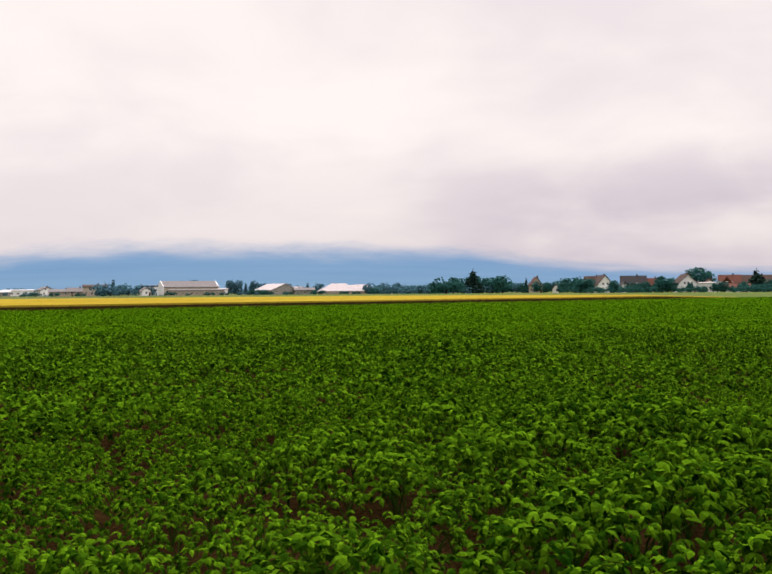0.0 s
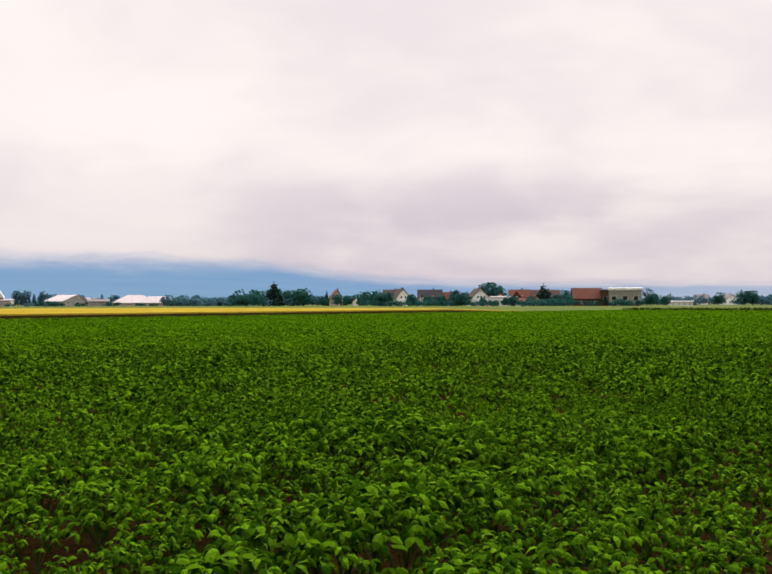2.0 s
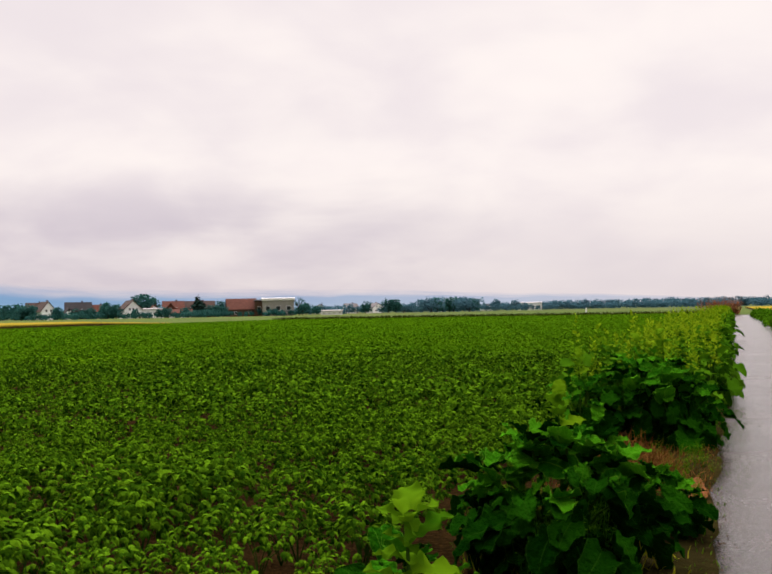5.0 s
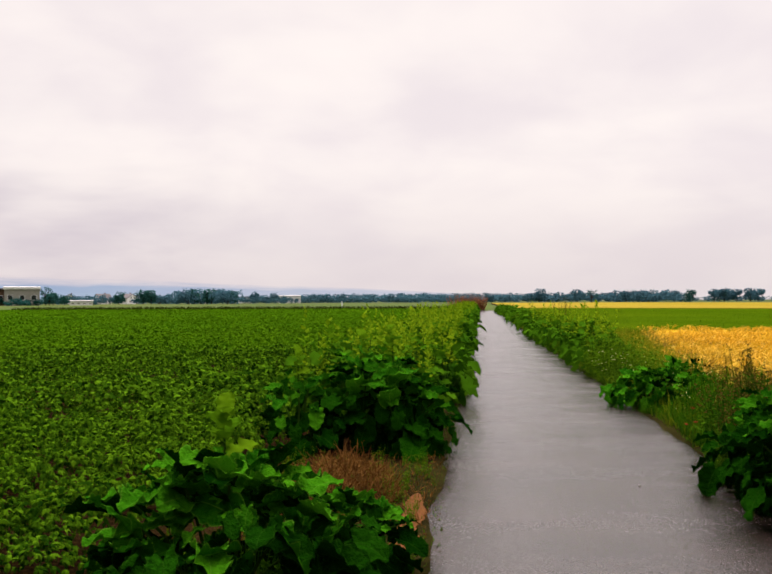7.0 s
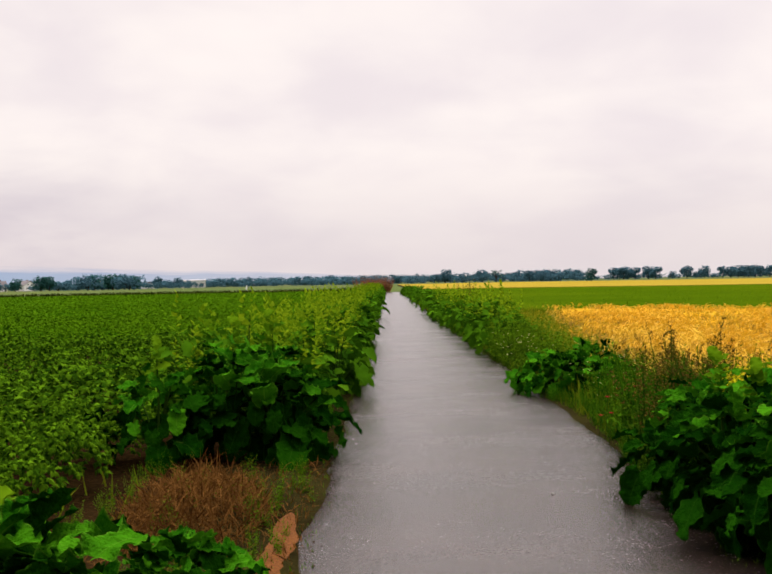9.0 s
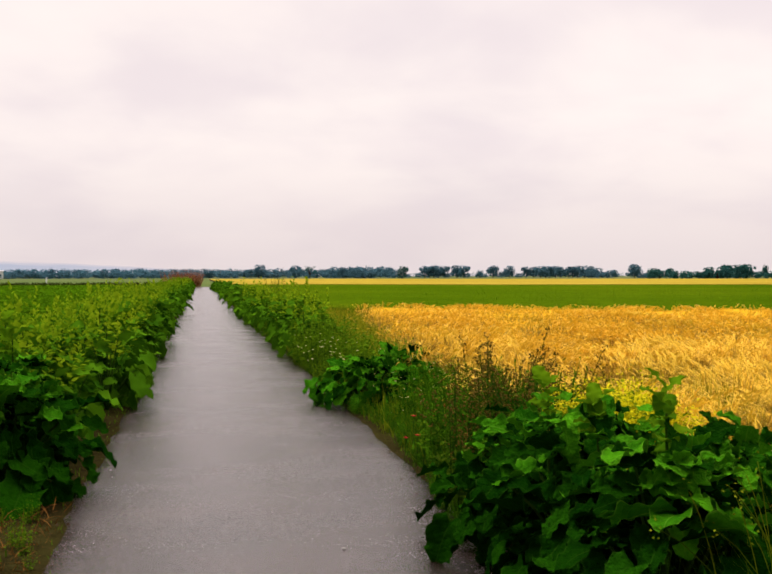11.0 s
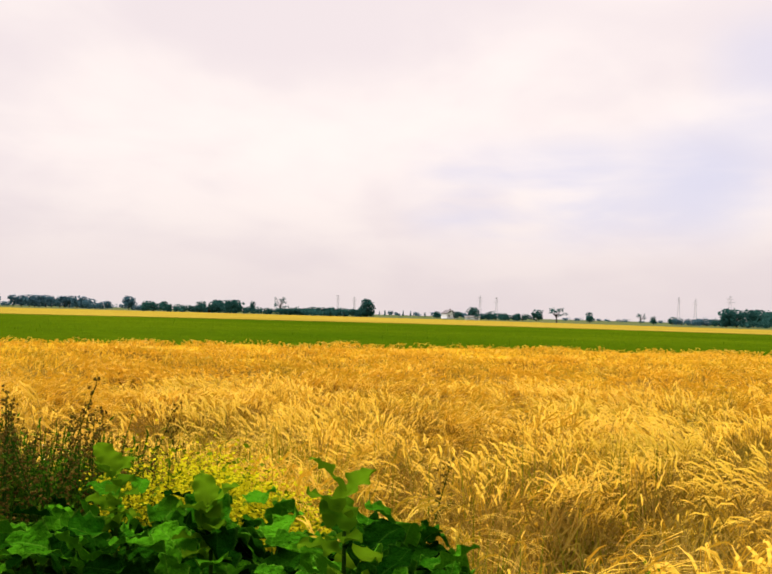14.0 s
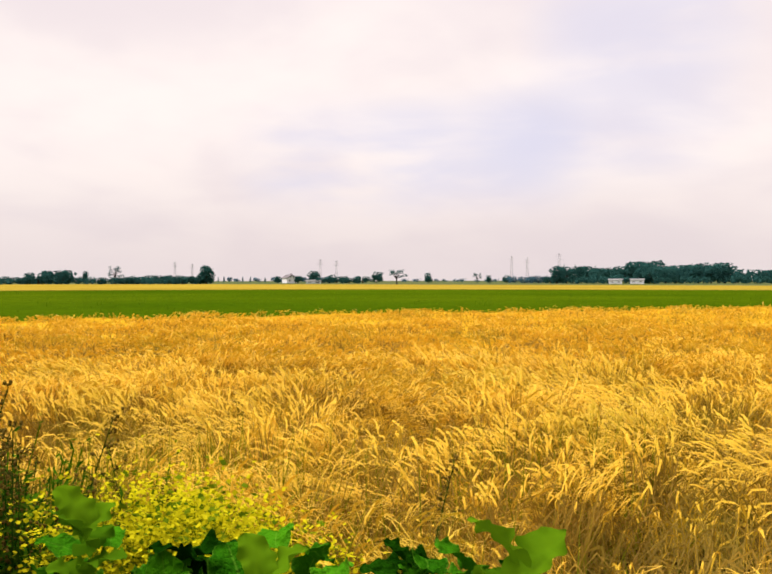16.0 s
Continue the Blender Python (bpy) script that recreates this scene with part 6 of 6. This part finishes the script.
def chamomile(seed, x, y):
    g = np.random.default_rng(seed)
    root = new("chamomile")
    wood, flowers = [], []
    for _ in range(9):
        tip = np.array([g.normal(0, 0.22), g.normal(0, 0.3), g.uniform(0.42, 0.72)])
        wood.append(tube([(0, 0, 0), tip * np.array([0.6, 0.6, 0.6]), tip], 0.003, 0.0015, 3))
        n = 8
        flowers.append(strew(*LEAF2, np.repeat(tip[None], n, 0), turns(np.arange(n) * 0.785, np.full(n, 0.55), np.zeros(n)), np.full(n, 0.019)))
    part("stem", mesh_np("stem", *joined(wood), STALK), root)["kind"] = "stuff"
    part("blossom", mesh_np("blossom", *joined(flowers), WHITE), root, "small white daisy flowers")["kind"] = "stuff"
    root.matrix_basis = pose(x, y, 0)
    tagged(root, "white-flowering chamomile among verge grass", "chamomile", "chamomiles")


for k, (x, y) in enumerate(((1.42, 15.4), (1.55, 16.2), (1.6, 14.9), (1.5, 17.2))):
    chamomile(700 + k, x, y)


def mustard(seed, x, y, tall):
    """A bushy yellow-flowering weed."""
    g = np.random.default_rng(seed)
    root = new("mustard")
    wood, leaves, flowers = [], [], []
    for _ in range(22):
        a, r = g.uniform(0, 6.28), g.uniform(0.02, 0.25)
        tip = np.array([r * math.cos(a), r * math.sin(a), tall * g.uniform(0.72, 1.05) * (1 - 0.4 * r)])
        wood.append(tube([(0, 0, 0), tip * np.array([0.5, 0.5, 0.6]), tip * 0.93], 0.003, 0.001, 3))
        n = 30
        t = g.uniform(0.35, 1.0, n)[:, None]
        pos = tip * t + g.normal(0, 0.045, (n, 3))
        leaves.append(strew(*LEAF2, pos, turns(rnd(n, 0, 6.28), rng.normal(0, 0.5, n), rng.normal(0, 0.5, n)), g.uniform(0.015, 0.038, n)))
        n = 80
        t = g.uniform(0.70, 1.0, n)[:, None]
        pos = tip * t + g.normal(0, 0.05, (n, 3))
        flowers.append(strew(*LEAF2, pos, turns(rnd(n, 0, 6.28), rng.normal(0.3, 0.5, n), rng.normal(0, 0.5, n)), g.uniform(0.013, 0.024, n)))
    part("stem", mesh_np("stem", *joined(wood), LIME), root)["kind"] = "stuff"
    part("foliage", mesh_np("foliage", *joined(leaves), LIME), root, "narrow yellow-green leaves")["kind"] = "stuff"
    part("blossom", mesh_np("blossom", *joined(flowers), YELLOW), root, "masses of tiny yellow flowers")["kind"] = "stuff"
    root.matrix_basis = pose(x, y, 0)
    tagged(root, "bushy yellow-flowering mustard at the barley's edge", "mustard", "mustards")


for k, (x, y, h) in enumerate(((2.16, 7.43, 0.98), (2.28, 7.08, 0.88), (2.48, 7.63, 0.88), (2.28, 7.33, 1.0), (2.48, 7.28, 0.92), (2.08, 7.63, 1.0), (2.40, 7.48, 0.96), (2.62, 7.45, 0.80), (2.15, 7.2, 0.95), (2.55, 7.05, 0.78), (2.36, 7.65, 0.98))):
    mustard(720 + k, x, y, h - 0.05)

# ---- barley ----


def ear_pair(seed, fine):
    """One barley ear on the top of its straw, nodding over, with a brush of long awns."""
    g = np.random.default_rng(seed)
    nod = g.uniform(1.0, 2.2)
    p, d, pts = np.array([0, 0.10, 0.62]), 0.35, []
    for _ in range(5):
        pts.append(p.copy())
        p = p + 0.028 * np.array([0, math.sin(d), math.cos(d)])
        d += nod / 4
    out = []
    if fine:
        w = np.array([0.0025, 0.006, 0.006, 0.005, 0.0025])
        for side in (np.array([0.8, -0.3, 0.5]),):
            v = np.concatenate([[pts[i] + side * w[i], pts[i] - side * w[i]] for i in (0, 1, 3, 4)])
            out.append((v, np.array([f for i in range(3) for f in ((2 * i, 2 * i + 1, 2 * i + 3), (2 * i, 2 * i + 3, 2 * i + 2))])))
        for k in range(3):
            # each awn bows on in two steps
            s, e = pts[min(4, 1 + k)], d + g.normal(-0.45, 0.18)
            aside = g.normal(0, 0.16)
            mid = s + 0.09 * np.array([aside, math.sin(e), math.cos(e)])
            tip = mid + g.uniform(0.07, 0.12) * np.array([aside, math.sin(e + 0.4), math.cos(e + 0.4)])
            out.append((np.array([s + [0.0022, 0, 0], s - [0.0022, 0, 0], mid + [0.0022, 0, 0], mid - [0.0022, 0, 0], tip]), np.array([(0, 1, 3), (0, 3, 2), (2, 3, 4)])))
    else:
        a, b = pts[0], pts[4]
        mid = pts[2]
        out.append((np.array([a, mid + [0.010, 0, 0.004], b, mid - [0.010, 0, -0.004]]), np.array([(0, 1, 2), (0, 2, 3)])))
        tip = b + 0.12 * np.array([g.normal(0, 0.2), math.sin(d - 0.2), math.cos(d - 0.2)])
        for k in (-0.03, 0.03):
            out.append((np.array([mid + [0.006, 0, 0], mid - [0.006, 0, 0], tip + [k, 0, 0]]), np.array([(0, 1, 2)])))
    return joined(out)


def straw_pair(seed, fine):
    g = np.random.default_rng(seed)
    w = 0.0026 if fine else 0.0045
    v = np.array([(-w, -0.05, 0.05), (w, -0.05, 0.05), (-w, 0, 0.38), (w, 0, 0.38), (-w * 0.8, 0.10, 0.62), (w * 0.8, 0.10, 0.62)])
    out = [(v, np.array([(0, 1, 3), (0, 3, 2), (2, 3, 5), (2, 5, 4)]))]
    if not fine:
        return v[2:], np.array([(0, 1, 3), (0, 3, 2)])
    a = g.uniform(0, 6.28)
    s, e = np.array([0, 0, 0.36]), np.array([0.16 * math.cos(a), 0.16 * math.sin(a), 0.52])
    tip = e + np.array([0.10 * math.cos(a), 0.10 * math.sin(a), -0.12])
    out.append((np.array([s, e + [0, 0, 0.005], e - [0, 0, 0.005], tip]), np.array([(0, 1, 2), (1, 3, 2)])))
    return joined(out)


def barley_points(count, lo, hi, x_end, az0=2, az1=80):
    """Places in the barley, in a ring of distances from the camera's last stretch of lane."""
    n = count * 6
    a, r = rnd(n, radians(az0), radians(az1)), np.sqrt(rnd(n, lo**2, hi**2))
    x, y = 0.1 + r * np.sin(a), 3.4 + r * np.cos(a)
    line = np.interp(x, [p[0] for p in GREEN_S], [p[1] for p in GREEN_S])
    wav = 0.18 * np.sin(y * 1.7) + 0.1 * np.sin(y * 4.1)
    keep = (x > np.where(y < 5.8, 2.85, 2.5) + wav + 0.118 * np.maximum(0, y - 14)) & (y < line) & (x < x_end)
    return x[keep][:count], y[keep][:count]


def barley(name, count, lo, hi, x_end, fine, size, az0=2, az1=80):
    x, y = barley_points(count, lo, hi, x_end, az0, az1)
    n = len(x)
    flow = np.array([noise.noise((a * 0.45, b * 0.45, 9.0)) * 3.5 + noise.noise((a * 1.6, b * 1.6, 2.0)) * 2.0 for a, b in zip(x, y)])
    lodge = np.array([noise.noise((a * 0.7, b * 0.7, 21.0)) for a, b in zip(x, y)])
    # stems lean together in tufts
    cell = (np.floor(x / 0.26).astype(int) * 7919 + np.floor((y + 0.1 * np.sin(x * 9)) / 0.26).astype(int) * 104729) % 4096
    tuft = np.random.default_rng(5).normal(0, 1, (4096, 3))[cell]
    yaw = flow - 0.8 + 0.6 * tuft[:, 0] + rng.normal(0, 0.25, n)
    pitch = -np.clip((0.34 if fine else 0.48) + 0.9 * lodge + 0.22 * tuft[:, 1] + rng.normal(0, 0.16, n), -0.1, 1.15)
    roll = rng.normal(0, 0.18, n)
    scale = size * (rnd(n, 0.88, 1.08) * (1 + 0.07 * tuft[:, 2]) if fine else rnd(n, 0.95, 1.05))
    ears, straws, pick = [], [], rng.integers(6, size=n)
    for k in range(6):
        m = pick == k
        pos = np.stack([x[m], y[m], np.zeros(m.sum())], 1)
        rot = turns(yaw[m], pitch[m], roll[m])
        wide = np.stack([scale[m] * (1.0 if fine else 1.15), scale[m], scale[m]], 1)
        ears.append(strew(*ear_pair(800 + k, fine), pos, rot, wide))
        straws.append(strew(*straw_pair(820 + k, fine), pos, rot, wide))
    stuff(name + "_ears", *joined(ears), EAR, "nodding golden barley ears with long awns", "barley")
    stuff(name + "_straw", *joined(straws), STRAW, "yellow barley straw and dry leaf blades", "barley")


barley("barley_near", 28000, 2.0, 13.0, 40, True, 1.08)
barley("barley_middle", 38000, 9.5, 24, 40, False, 1.06)
barley("barley_far", 22000, 24, 46, 52, False, 1.04)

barley("barley_south", 20000, 2.4, 17, 40, False, 1.05, 80, 166)

# blades that break the edge and the face of the green grain
n_ = 17000
gx, gy = rnd(n_ * 2, 3.3, 110), rnd(n_ * 2, 0, 130)
low_ = np.interp(gx, [p[0] for p in GREEN_S], [p[1] for p in GREEN_S])
high_ = np.interp(gx, [p[0] for p in reversed(GREEN_N)], [p[1] for p in reversed(GREEN_N)])
ok_ = (gy > low_) & (gy < high_)
gx, gy = gx[ok_][:n_], gy[ok_][:n_]
ex_ = rnd(2600, 3.3, 60)
ey_ = np.interp(ex_, [p[0] for p in GREEN_S], [p[1] for p in GREEN_S]) + rng.normal(-0.05, 0.15, 2600)
gx, gy = np.r_[gx, ex_], np.r_[gy, ey_]
size_ = np.stack([np.full(len(gx), 0.10), rnd(len(gx), 0.1, 0.3), rnd(len(gx), 0.5, 0.66)], 1)
stuff("green_grain_blades", *strew(*BLADE3, np.stack([gx, gy, np.zeros(len(gx))], 1), turns(rnd(len(gx), 0, 6.28), np.zeros(len(gx)), np.zeros(len(gx))), size_), CROP_LEAF, "upright green grain blades", "grain")

# stones on the lane


def pebble(k, x, y, r):
    bm = bmesh.new()
    bmesh.ops.create_icosphere(bm, subdivisions=1, radius=r)
    for v in bm.verts:
        v.co *= 1 + 0.3 * noise.noise(v.co * 40 + Vector((k, 0, 0)))
        v.co.z *= 0.6
    me = bpy.data.meshes.new("pebble")
    bm.to_mesh(me)
    bm.free()
    me.materials.append(STONE)
    ob = new("pebble", me)
    ob.matrix_basis = pose(x, y, 0.038 + r * 0.3)
    tagged(ob, "small pale stone lying on the wet asphalt", "stone", "stones on the lane")


pebble(0, 0.5, 7.31, 0.018)
for k in range(8):
    s = rng.choice([-1, 1])
    pebble(k + 1, 0.08 + s * float(rng.uniform(0.75, 1.1)), float(rng.uniform(5.5, 16)), float(rng.uniform(0.006, 0.013)))
